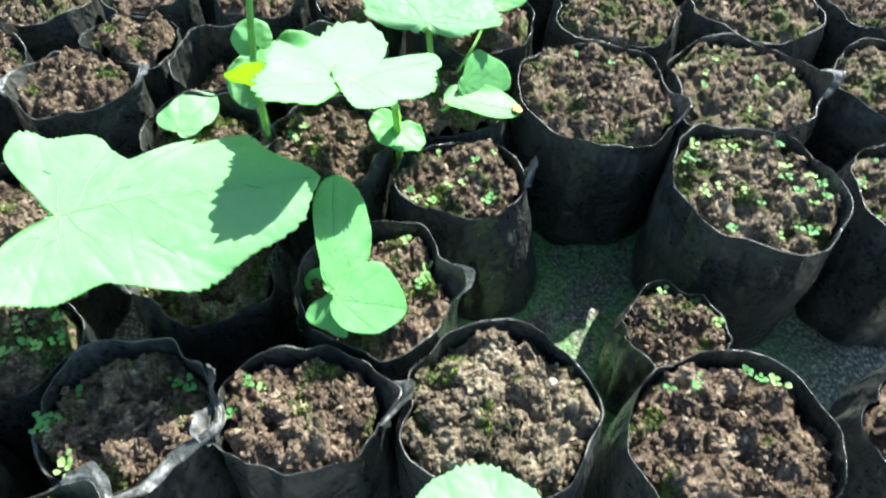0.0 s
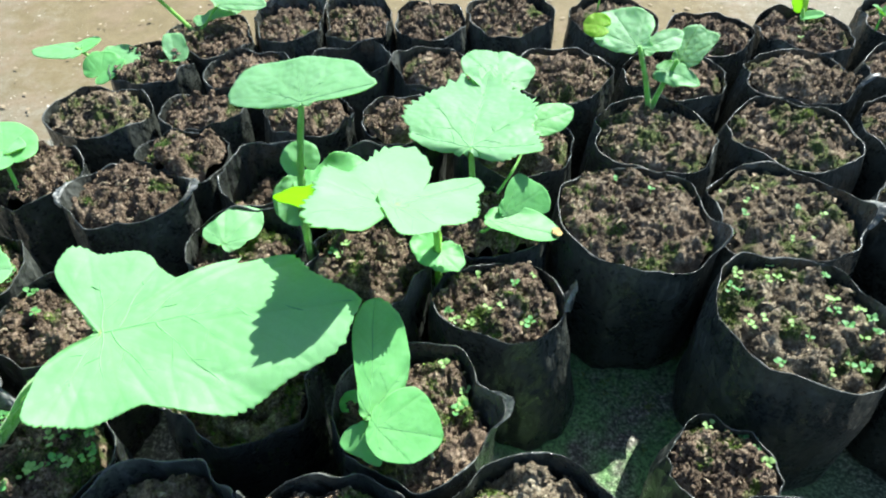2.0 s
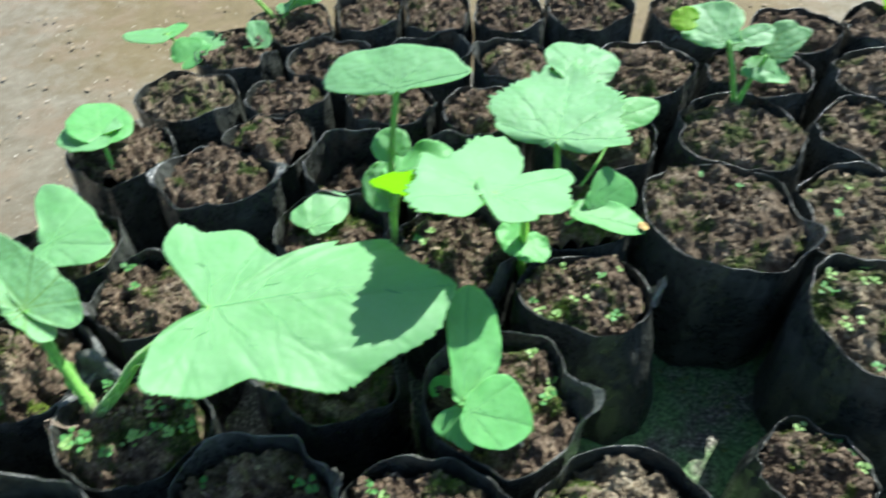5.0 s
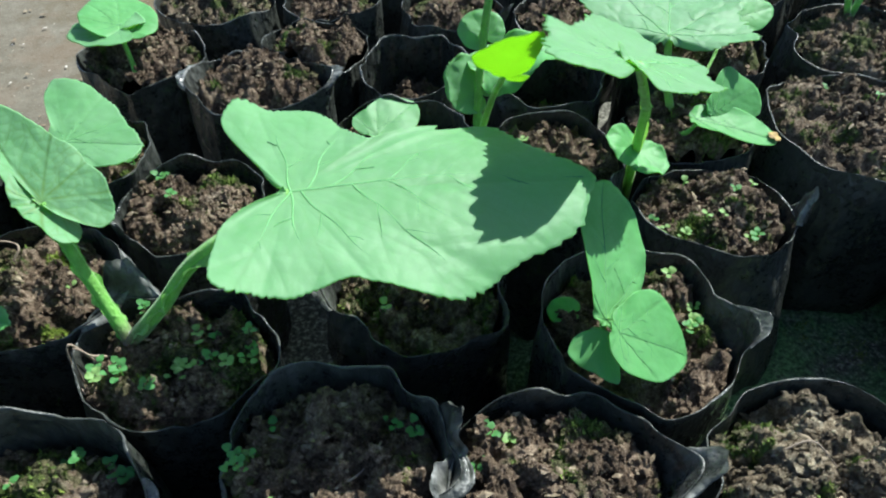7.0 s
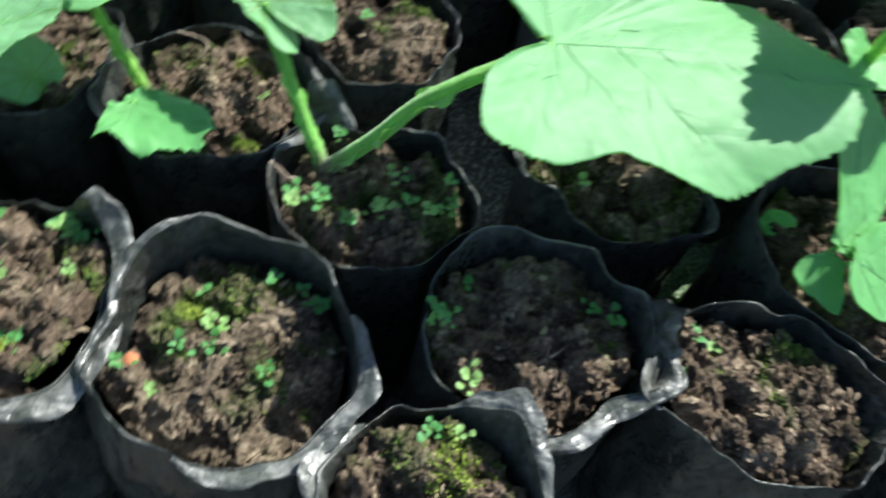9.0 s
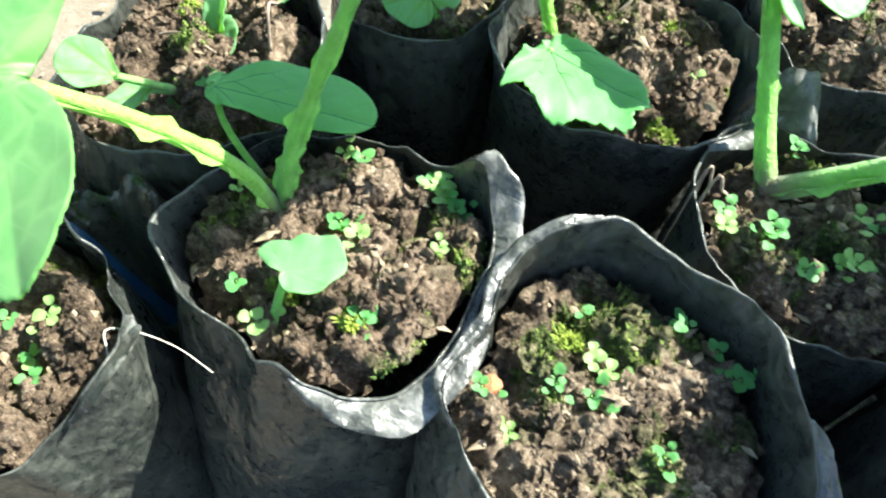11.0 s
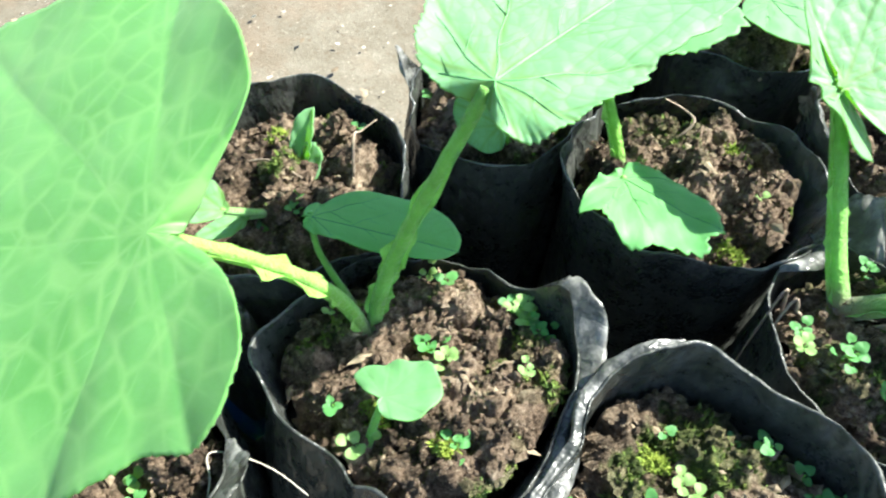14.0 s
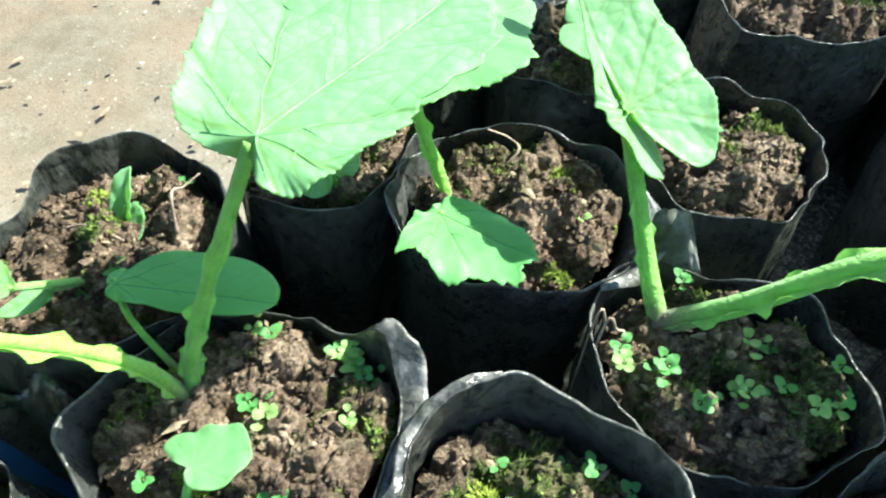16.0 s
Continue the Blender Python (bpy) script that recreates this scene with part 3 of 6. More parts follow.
bag("C4", -0.047, 0.608, 0.036, 0.036)
bag("C5", 0.045, 0.573, 0.05, 0.05, moss=0.3)
bag("C6", 0.157, 0.58, 0.054, 0.054, drop=0.003, moss=0.5)
bag("C7", 0.27, 0.588, 0.058, 0.055, drop=0.01, moss=0.4)
bag("C8", 0.372, 0.59, 0.048, 0.053, moss=0.2)
bag("D2", -0.213, 0.553, 0.04, 0.036, drop=0.014)
bag("D3", -0.146, 0.535, 0.038, 0.04, drop=0.045, moss=0.3)
bag("D4", -0.062, 0.527, 0.042, 0.042, drop=0.050, moss=0.2)
bag("K", -0.24, 0.507, 0.045, 0.04, tips=((0, 0.006, 30), (185, 0.006, 30)))
bag("L0", -0.322, 0.53, 0.04, 0.038, moss=0.3)
bag("E3", -0.146, 0.452, 0.042, 0.04, drop=0.022, moss=0.3)
bag("E4", -0.062, 0.44, 0.044, 0.044, rim=0.134, drop=0.01)
bag("E5", 0.02, 0.482, 0.042, 0.038, rim=0.134, drop=0.01, moss=0.2)
bag("J", 0.022, 0.411, 0.043, 0.036, rim=0.13, drop=0.01, moss=0.25, tips=((-60, 0.004, 30, 0.003),))
# M1's tip at -29 is added, and M1, M2, R widened, to block sun
bag("M1", 0.124, 0.485, 0.061, 0.058, moss=0.25, tips=((-29, 0.012, 16, 0.007), (170, 0.004, 30, 0.002)))
bag("M2", 0.226, 0.489, 0.060, 0.055, drop=0.01, moss=0.4, tips=((-12, 0.01, 12),))
bag("M3", 0.343, 0.487, 0.056, 0.048, drop=0.01, moss=0.6)
bag("R", 0.204, 0.391, 0.053, 0.061, rim=0.14, moss=0.35, tips=((190, 0.005, 40, 0.003), (-10, 0.004, 30, 0.003)))
bag("N0", 0.306, 0.377, 0.046, 0.048, moss=0.3)
bag("G1", -0.248, 0.388, 0.038, 0.04, tips=((-150, 0.012, 14),))
bag("Q", -0.32, 0.425, 0.038, 0.04)
bag("H", -0.03, 0.322, 0.044, 0.048, drop=0.016, moss=0.3, tips=((5, 0.006, 16, 0.009), (160, 0.004, 30, 0.003)))
bag("P2", -0.128, 0.346, 0.044, 0.04, rim=0.13, drop=0.016, moss=0.3, tips=((188, 0.014, 11, 0.004), (-40, 0.005, 25, 0.004)))
bag("F1", -0.154, 0.255, 0.043, 0.042, drop=0.016, moss=0.2, tips=((-14, 0.004, 16, 0.010), (25, 0.006, 14, 0.003), (120, 0.003, 40, 0.003)))
bag("F2", -0.067, 0.252, 0.045, 0.037, drop=0.014, moss=0.15, tips=((2, 0.006, 14, 0.009), (200, 0.004, 30, 0.004)))
bag("F3", 0.032, 0.246, 0.054, 0.05, drop=0.01, moss=0.05)
bag("F4", 0.14, 0.306, 0.033, 0.032, rim=0.11, drop=0.01, moss=0.2)
bag("F5", 0.141, 0.226, 0.057, 0.05)
bag("F6", 0.252, 0.225, 0.045, 0.045)
# mossy soil; the moss share is raised so its dark green stands for shade
bag("S", -0.226, 0.296, 0.041, 0.037, rim=0.135, moss=0.62, tips=((0, 0.004, 40, 0.003), (140, 0.006, 20, 0.003)))
bag("T", -0.256, 0.219, 0.047, 0.046, rim=0.140, drop=0.022, moss=0.3, tips=((135, 0.006, 26, 0.003), (-28, -0.001, 34, 0.005), (60, 0.003, 25, 0.002)))
bag("U", -0.340, 0.216, 0.046, 0.043, rim=0.138, drop=0.011, moss=0.15, tips=((-32, -0.002, 38, 0.004), (58, 0.014, 12, 0.001), (215, 0.004, 24, 0.004)))
bag("V", -0.31, 0.328, 0.044, 0.041, rim=0.138, moss=0.2, tips=((0, 0.004, 26, 0.008), (-60, 0.003, 25, 0.005), (215, 0.004, 30, 0.003)))
bag("W", -0.424, 0.247, 0.044, 0.049, rim=0.138, drop=0.016, moss=0.3, tips=((118, 0.003, 42, 0.002), (10, 0.005, 30, 0.003)))
bag("X", -0.384, 0.324, 0.036, 0.04, drop=0.014, moss=0.2, tips=((-20, 0.006, 20, 0.004), (200, 0.004, 20, 0.002)))
bag("X2", -0.390, 0.402, 0.036, 0.036)
bag("Y", -0.398, 0.14, 0.038, 0.038, tips=((20, 0.012, 14),))
bag("Z", -0.174, 0.18, 0.038, 0.036, moss=0.6, tips=((60, 0.008, 25, 0.005), (170, 0.006, 30, 0.004)))
# how far and which way a slack bag sags out below its rim
BELLY = {"U": (0.032, 258), "J": (0.022, -30), "T": (0.014, 250), "F2": (0.012, -90), "F1": (0.010, -90), "V": (0.008, -70), "W": (0.022, 225)}
# bags whose soil has dried out pale
DRY_SOIL = {"F3": 0.7, "R": 0.6, "M2": 0.4, "M3": 0.5, "N0": 0.5, "T": 0.25, "C1": 0.4, "C6": 0.2, "C7": 0.2, "M1": 0.2, "B7": 0.2, "A5": 0.2}
SOIL_TOP = {}
RIMS = {}


def rim_radius(key, th):
    """How far the bag reaches at the angles th, squeezed by its neighbours."""
    cx, cy, rx, ry = BAGS[key][:4]
    R = 1 / np.sqrt((np.cos(th) / rx) ** 2 + (np.sin(th) / ry) ** 2)
    sd = sum(map(ord, key)) * 1.3
    R = R * (1 + 0.05 * vnoise(np.stack([np.cos(th) * 1.3 + sd, np.sin(th) * 1.3, th * 0], 1)))
    for other, o in BAGS.items():
        d = math.hypot(o[0] - cx, o[1] - cy)
        if other == key or d > 0.14:
            continue
        a = math.atan2(o[1] - cy, o[0] - cx)
        mine, theirs = (rx + ry) / 2, (o[2] + o[3]) / 2
        limit = d * mine / (mine + theirs) - 0.0012
        c = np.cos(th - a)
        R = np.where(c > 0.2, np.minimum(R, limit / np.maximum(c, 0.2)), R)
    for _ in range(3):
        R = (np.roll(R, 1) + 2 * R + np.roll(R, -1)) / 4
    return R


def grow_bag(key):
    cx, cy, rx, ry, zr, drop, moss, tips = BAGS[key]
    if cy > 0.46 and drop < 0.02:  # these are filled almost to the rim
        zr, drop = zr - 0.002, drop * 0.5
    sd = sum(map(ord, key)) * 1.37 % 50
    rng = np.random.default_rng(int(sd * 100))
    dist = min(math.hypot(cx + 0.01, cy - 0.1), math.hypot(cx + 0.26, cy - 0.15))
    near = dist < 0.45
    close = dist < 0.27
    na = 176 if near else 104
    th = np.linspace(0, 2 * math.pi, na, endpoint=False)
    R = rim_radius(key, th)
    ring = np.stack([np.cos(th), np.sin(th), th * 0], 1)
    top = zr - 0.001 + 0.0055 * fbm(ring * 1.4 + sd, 2) + 0.0020 * (0.5 - np.abs(vnoise(ring * 2.2 + sd + 2))) + 0.0003 * vnoise(ring * 7 + sd)
    flare = np.zeros(na)
    for a, h, spread, *out in tips:
        g = np.exp(-(((np.degrees(th) - a + 180) % 360 - 180) / spread) ** 2)
        top = top + h * g
        flare = flare + (out[0] if out else 0.5 * h) * g
    pleat = 0.0020 * (1 - 2 * np.abs(vnoise(ring * 1.7 + sd + 4))) + 0.0004 * (1 - 2 * np.abs(vnoise(ring * 5.0 + sd)))
    folds = [(rng.random() * 6.2832, rng.normal(0, 0.5), 0.0010 + 0.0034 * rng.random() ** 2.5, 0.12 + 0.16 * rng.random()) for _ in range(9)]
    lip = 0.004 * vnoise(ring * 1.7 + sd + 9) + flare
    rows_o = 30 if near else 18
    belly, toward = BELLY.get(key, (0, 0))
    swell = belly * np.clip(np.cos(th - radians(toward)), 0, 1) ** 1.5
    V, scuff_glare = [], []
    for i in range(rows_o):
        t = 1.0 if i == rows_o - 1 else 0.994 * i / (rows_o - 2)
        z = GROUND + (top - GROUND) * t
        body = 0.90 + 0.13 * math.sin(math.pi * min(1, t * 1.05)) ** 0.7 * (1 - 0.35 * t)
        k = np.clip((t - 0.80) / 0.20, 0, 1)
        crease = 0.0024 * fbm(np.stack([np.cos(th) * 2.3, np.sin(th) * 2.3, np.full(na, t * 1.6) + sd], 1), 2)
        crease = crease + 0.0016 * (1 - 0.6 * t) * (0.5 - np.abs(vnoise(np.stack([np.cos(th) * 4.2 + t, np.sin(th) * 4.2, np.full(na, t * 4.5) + sd * 3], 1))))
        for at, slant, deep, wide in folds:
            off = np.abs((th - at - slant * t + math.pi) % (2 * math.pi) - math.pi)
            crease = crease - deep * np.clip(1 - off / wide, 0, 1) * (1.0 - 0.75 * t)
        fold = 0.0016 * (1 - t) * np.abs(vnoise(np.stack([np.cos(th) * 5, np.sin(th) * 5, np.full(na, t * 0.8) + sd], 1)))
        r = R * min(1.0, body + 0.02) + crease - fold + lip * k**1.5 + pleat * np.clip((t - 0.45) / 0.55, 0, 1)
        r = r + swell * (1 - t)
        V.append(np.stack([cx + r * np.cos(th), cy + r * np.sin(th), z], 1))
        # where the lip flares, the scuffed grey is raised as painted glare
        scuff_glare.append(np.clip((t - 0.86) / 0.14, 0, 1) ** 1.5 * (0.02 + 0.20 * np.clip(vnoise(ring * 1.8 + sd), 0, 1) + 0.25 * np.clip(flare / 0.005, 0, 1)))
        last = r
    inner = last - np.maximum(lip, 0) - 0.001
    RIMS[key] = (th, last, top)
    rows_i = 7
    for i in range(rows_i):
        t = (0.0, 0.025, 0.15, 0.3, 0.5, 0.75, 1.0)[i]
        depth = t * (drop + 0.02)
        r = last - 0.0005 - lip * min(1, t * 1.6) - 0.0006 * t + 0.0010 * fbm(np.stack([np.cos(th) * 2.5, np.sin(th) * 2.5, np.full(na, t) + sd], 1), 2)
        V.append(np.stack([cx + r * np.cos(th), cy + r * np.sin(th), top - depth - (top - zr) * t], 1))
        scuff_glare.append((0.02 + 0.2 * np.clip(vnoise(ring * 1.8 + sd), 0, 1)) * max(0, 1 - 1.6 * t) + 0.3 * np.clip(flare / 0.005, 0, 1) * (1 - t))
    owner = thing("grow_bag", (cx, cy, GROUND), bag_label(key), "grow bag", "black grow bags on the yard")
    for flap in FLAPS.get(key, ()):
        rim_flap(owner, key, *flap)
    part("bag", mesh_of("bag", np.concatenate(V), grid_faces(rows_o + rows_i, na), FILM, scuff_glare=np.concatenate(scuff_glare) * (1.0 if near else 0.35)), owner)
    # soil
    dry = DRY_SOIL.get(key, 0.0)
    sn, sr = (230, 92) if close else (150, 64) if near else (110, 46)
    a = np.linspace(0, 2 * math.pi, sn, endpoint=False)
    Rs = np.interp(a, np.append(th, 2 * math.pi), np.append(inner, inner[0])) - 0.0012
    s = (np.arange(sr) + 0.3) / (sr - 0.7)
    A, Sg = np.meshgrid(a, s)
    x, y = (Rs * Sg * np.cos(A)).ravel(), (Rs * Sg * np.sin(A)).ravel()
    z = np.full(len(x), zr - drop) + 0.004 * (1 - Sg.ravel() ** 2)
    key3 = np.stack([x * 55 + sd, y * 55, x * 0], 1)
    z += (0.0055 if near else 0.004) * fbm(key3, 2) - 0.0025
    clods = 520 if near else 300
    ca, cr = rng.random(clods) * 6.2832, np.sqrt(rng.random(clods))
    crx = np.interp(ca, a, Rs, period=2 * math.pi) * cr
    kx, ky = crx * np.cos(ca), crx * np.sin(ca)
    size = 0.0014 + (0.0105 if near else 0.006) * rng.random(clods) ** 2.8
    warp = 0.0016 * np.stack([vnoise(key3 * 7), vnoise(key3 * 7 + 31)], 1)
    lump = np.zeros(len(x))
    for i in range(clods):
        d2 = ((x + warp[:, 0] - kx[i]) ** 2 + (y + warp[:, 1] - ky[i]) ** 2) / size[i] ** 2
        lump = np.maximum(lump, np.where(d2 < 1, size[i] * 1.2 * np.sqrt(np.clip(1 - d2, 0, 1)), 0))
    z += lump * (0.75 + 0.4 * vnoise(key3 * 3 + 5)) + 0.0014 * fbm(np.stack([x * 480, y * 480, x * 0 + sd], 1), 3)
    z -= 0.0042 * np.clip(0.30 - np.abs(vnoise(key3 * 1.6 + 17)), 0, 1) / 0.30
    z -= 0.003 * np.clip(Sg.ravel() * 6 - 5, 0, 1)
    green = np.clip((fbm(np.stack([x * 60 + sd * 2, y * 60, x * 0 + 4], 1), 3) + 0.5 * vnoise(np.stack([x * 420, y * 420, x * 0 + sd], 1)) + 1.35 * moss - 0.70) * 2.2, 0, 0.85)
    part("soil", mesh_of("soil", np.stack([cx + x, cy + y, z], 1), grid_faces(sr, sn, flip=True) + [tuple(range(sn))], SOIL, moss=green, dry=np.full(len(x), dry)), owner, "crumbly brown soil")
    SOIL_TOP[key] = (x, y, z, green)
    # loose crumbs, gathered in clusters
    crumbs = 3600 if close else 2400 if near else 1300
    ico = np.array([(0, 0, 1), (0.9, 0, 0.3), (0.28, 0.85, 0.3), (-0.73, 0.53, 0.3), (-0.73, -0.53, 0.3), (0.28, -0.85, 0.3), (0, 0, -0.6)])
    icf = np.array([(0, 1, 2), (0, 2, 3), (0, 3, 4), (0, 4, 5), (0, 5, 1), (6, 2, 1), (6, 3, 2), (6, 4, 3), (6, 5, 4), (6, 1, 5)])
    chance = np.clip(vnoise(np.stack([x * 150, y * 150, x * 0 + sd], 1)) + 0.35, 0.03, 1) * (Sg.ravel() + 0.05)
    pick = rng.choice(len(x), crumbs, p=chance / chance.sum())
    sz = 0.00035 + (0.0021 if near else 0.0028) * rng.random(crumbs) ** 3.6
    shape = ico[None] * sz[:, None, None] * (0.35 + 1.1 * rng.random((crumbs, 7, 1))) * (0.7 + 0.6 * rng.random((crumbs, 1, 3)))
    spot = np.stack([cx + x[pick], cy + y[pick], z[pick] + sz * (0.05 + 0.45 * rng.random(crumbs))], 1)
    cv = (spot[:, None] + shape).reshape(-1, 3)
    cf = (icf[None] + 7 * np.arange(crumbs)[:, None, None]).reshape(-1, 3).tolist()
    cm = np.repeat(green[pick] * 0.6, 7)
    weight = np.clip(green - 0.25, 0, 1) ** 1.5 * (Sg.ravel() + 0.05)
    if near and weight.sum() > 0.5:
        tufts = int(min(700, 100 + 3 * weight.sum()))
        pick2 = rng.choice(len(x), tufts, p=weight / weight.sum())
        at = np.stack([cx + x[pick2], cy + y[pick2], z[pick2]], 1) + rng.normal(0, 0.0004, (tufts, 3))
        lean = rng.normal(0, 0.55, (tufts, 2)) * 0.0016
        high = 0.0009 + 0.0018 * rng.random(tufts)
        w = rng.random(tufts) * 6.2832
        wide = 0.00035 + 0.0004 * rng.random(tufts)
        tv = np.stack([at + np.stack([wide * np.cos(w), wide * np.sin(w), w * 0], 1), at - np.stack([wide * np.cos(w), wide * np.sin(w), w * 0], 1), at + np.stack([lean[:, 0], lean[:, 1], high], 1), at + np.stack([-wide * np.sin(w), wide * np.cos(w), w * 0], 1)], 1).reshape(-1, 3)
        tf = (np.array([(0, 1, 2), (1, 3, 2), (3, 0, 2)])[None] + 4 * np.arange(tufts)[:, None, None]).reshape(-1, 3).tolist()
        part("moss", mesh_of("moss", tv, tf, MOSS, False), owner, "fine yellow-green moss", kind="stuff")
    bits = 50 if near else 20
    pick3 = rng.integers(0, len(x), bits)
    w, tilt, wide = rng.random(bits) * 6.2832, rng.normal(0, 0.5, bits), 0.0004 + 0.0010 * rng.random(bits) ** 2
    long = wide * (1.2 + 2.5 * rng.random(bits))
    da = np.stack([long * np.cos(w), long * np.sin(w), long * 0.4 * tilt], 1)
    db = np.stack([-wide * np.sin(w), wide * np.cos(w), wide * tilt], 1)
    mid = np.stack([cx + x[pick3], cy + y[pick3], z[pick3] + 0.0011], 1)
    lift = np.stack([w * 0, w * 0, wide * 0.5], 1)
    lv = np.stack([mid - da, mid - db + lift, mid + da, mid + db + lift, mid + lift * 1.8], 1).reshape(-1, 3)
    lf = (np.array([(0, 1, 4), (1, 2, 4), (2, 3, 4), (3, 0, 4)])[None] + 5 * np.arange(bits)[:, None, None]).reshape(-1, 3).tolist()
    part("litter", mesh_of("litter", lv, lf, LITTER, False), owner, "pale dry flakes of leaf litter", kind="stuff")
    part("loose_soil", mesh_of("loose_soil", cv, cf, SOIL, False, moss=cm, dry=np.full(len(cm), dry)), owner, kind="stuff")
    return owner


def rim_flap(owner, key, start, end, width, out, up, seed):
    """A loose, creased flap of film on a bag's rim from one angle to another; out and up: the way in which it lies."""
    cx, cy = BAGS[key][:2]
    n, m = 30, 9
    th = np.radians(np.linspace(start, end, n))
    order = np.argsort(RIMS[key][0])
    ring_a, ring_r, ring_z = (v[order] for v in RIMS[key])
    r0 = np.interp(th, ring_a, ring_r, period=2 * math.pi)
    z0 = np.interp(th, ring_a, ring_z, period=2 * math.pi)
    shape = np.sin(np.linspace(0.12, math.pi - 0.12, n)) ** 0.9
    shape = shape * (1 + 0.28 * vnoise(np.stack([np.arange(n) * 0.33 + seed, np.zeros(n), np.zeros(n)], 1)))
    V, scuff_glare = [], []
    for j in range(m):
        s = j / (m - 1)
        w = width * shape * s
        key3 = np.stack([th * 7 + seed, np.full(n, s * 2.2), np.full(n, seed * 1.0)], 1)
        wob = 0.20 * width * s * (1 - 2 * np.abs(vnoise(key3 * 0.8))) + 0.05 * width * s * vnoise(key3 * 2.5)
        r = r0 + out * w * (1 - 0.25 * s) + wob * up
        z = z0 - 0.0006 + up * w + wob * out - 0.35 * out * width * s * s
        V.append(np.stack([cx + r * np.cos(th), cy + r * np.sin(th), z], 1))
        # scuffed grey, raised all over so the flap seems to catch sun
        scuff_glare.append(np.clip(0.42 + 0.6 * vnoise(key3), 0.05, 1.0))
    V = np.concatenate(V)
    back = V - (0, 0, 0.0003)
    F = grid_faces(m, n, False)
    part("rim_flap", mesh_of("rim_flap", np.concatenate([V, back]), F + [tuple(len(V) + k for k in reversed(f)) for f in F], FILM, scuff_glare=np.concatenate(scuff_glare * 2)), owner, "loose scuffed flap with glare put into its grey")


FLAPS = {
    "U": ((-70, 36, 0.014, 0.85, 0.15, 1), (24, 68, 0.014, 0.75, 0.5, 2)),
    "T": ((125, 225, 0.007, 0.8, 0.3, 3), (-88, 24, 0.015, 0.7, 0.4, 4)),
    "F1": ((-100, 4, 0.014, 0.8, 0.3, 5), (-4, 24, 0.018, 0.25, 0.9, 6)),
    "F2": ((-16, 14, 0.013, 0.6, 0.7, 7), (176, 205, 0.012, 0.5, 0.7, 8)),
    "H": ((-14, 16, 0.008, 0.6, 0.5, 9),),
    "J": ((-12, 8, 0.018, 0.15, 1.0, 10),),
    "S": ((118, 150, 0.020, 0.3, 1.0, 12),),
    "V": ((-30, 30, 0.010, 0.9, 0.2, 13),),
    "X": ((186, 212, 0.016, 0.4, 0.9, 15),),
    "P2": ((176, 204, 0.016, 0.4, 0.9, 16),),
    "C3": ((-52, -28, 0.022, 0.5, 0.9, 17),),
    "Z": ((20, 95, 0.011, 0.8, 0.4, 18), (140, 200, 0.010, 0.7, 0.5, 19)),
    "G1": ((-165, -135, 0.014, 0.4, 0.9, 20),),
    "K": ((-20, 20, 0.009, 0.8, 0.3, 21), (165, 205, 0.009, 0.8, 0.3, 22)),
    "Y": ((0, 45, 0.014, 0.6, 0.7, 23),),
    "A1": ((60, 95, 0.012, 0.4, 0.9, 24),),
    "M2": ((-25, 5, 0.010, 0.8, 0.4, 25),),
    "B7": ((-35, -5, 0.010, 0.8, 0.4, 26),),
}


def bag_label(key):
    moss = BAGS[key][6]
    state = "with mossy soil" if moss > 0.45 else "with damp patchy soil" if moss > 0.22 else "with dry crumbly soil"
    if BAGS[key][7]:
        state += " and torn rim"
    size = "small sunken" if key == "F4" else "wide" if BAGS[key][2] > 0.05 else "narrow" if BAGS[key][2] < 0.039 else "round"
    return size + " black polythene grow bag " + state


def soil_z(x, y):
    """The height of the soil at a place, and 0.13 between the bags."""
    for key, b in BAGS.items():
        if ((x - b[0]) / b[2]) ** 2 + ((y - b[1]) / b[3]) ** 2 < 1:
            sx, sy, sz, _ = SOIL_TOP[key]
            return float(sz[np.argmin((sx + b[0] - x) ** 2 + (sy + b[1] - y) ** 2)])
    return GROUND + 0.004


for bag_key in BAGS:
    grow_bag(bag_key)


# ---- plants ----
def seedling(x, y, label):
    return thing("seedling", (x, y, soil_z(x, y) - 0.002), label, "seedling", "seedlings in the bags")


def foot(x, y):
    return (x, y, soil_z(x, y) - 0.003)


# the plant with the great lobed leaf
pl = seedling(-0.248, 0.303, "large-leaved seedling with two thick hairy stalks")
ft = foot(-0.248, 0.303)
stalk(pl, [ft, (-0.228, 0.303, 0.157), (-0.208, 0.306, 0.183), (-0.172, 0.319, 0.2055)], 0.0036, 0.0024, wing=0.004, seed=3)
GREAT = [(0, 1.0), (4, 0.96), (9, 0.90), (15, 0.87), (23, 0.87), (29, 0.84), (32, 0.76), (31, 0.66), (30, 0.50), (30, 0.40), (32, 0.345), (40, 0.35), (53, 0.38), (63, 0.43), (70, 0.485), (77, 0.51), (90, 0.48), (96, 0.48), (100, 0.53), (106, 0.53), (112, 0.47), (117, 0.43), (121, 0.37), (122, 0.26), (124, 0.14), (140, 0.05), (180, 0.02), (205, 0.05), (214, 0.20), (219, 0.27), (226, 0.32), (232, 0.38), (238, 0.44), (244, 0.44), (253, 0.42), (264, 0.415), (274, 0.38), (284, 0.37), (293, 0.38), (301, 0.44), (308, 0.51), (316, 0.59), (323, 0.64), (329, 0.68), (337, 0.75), (342, 0.83), (348, 0.92), (354, 0.94)]
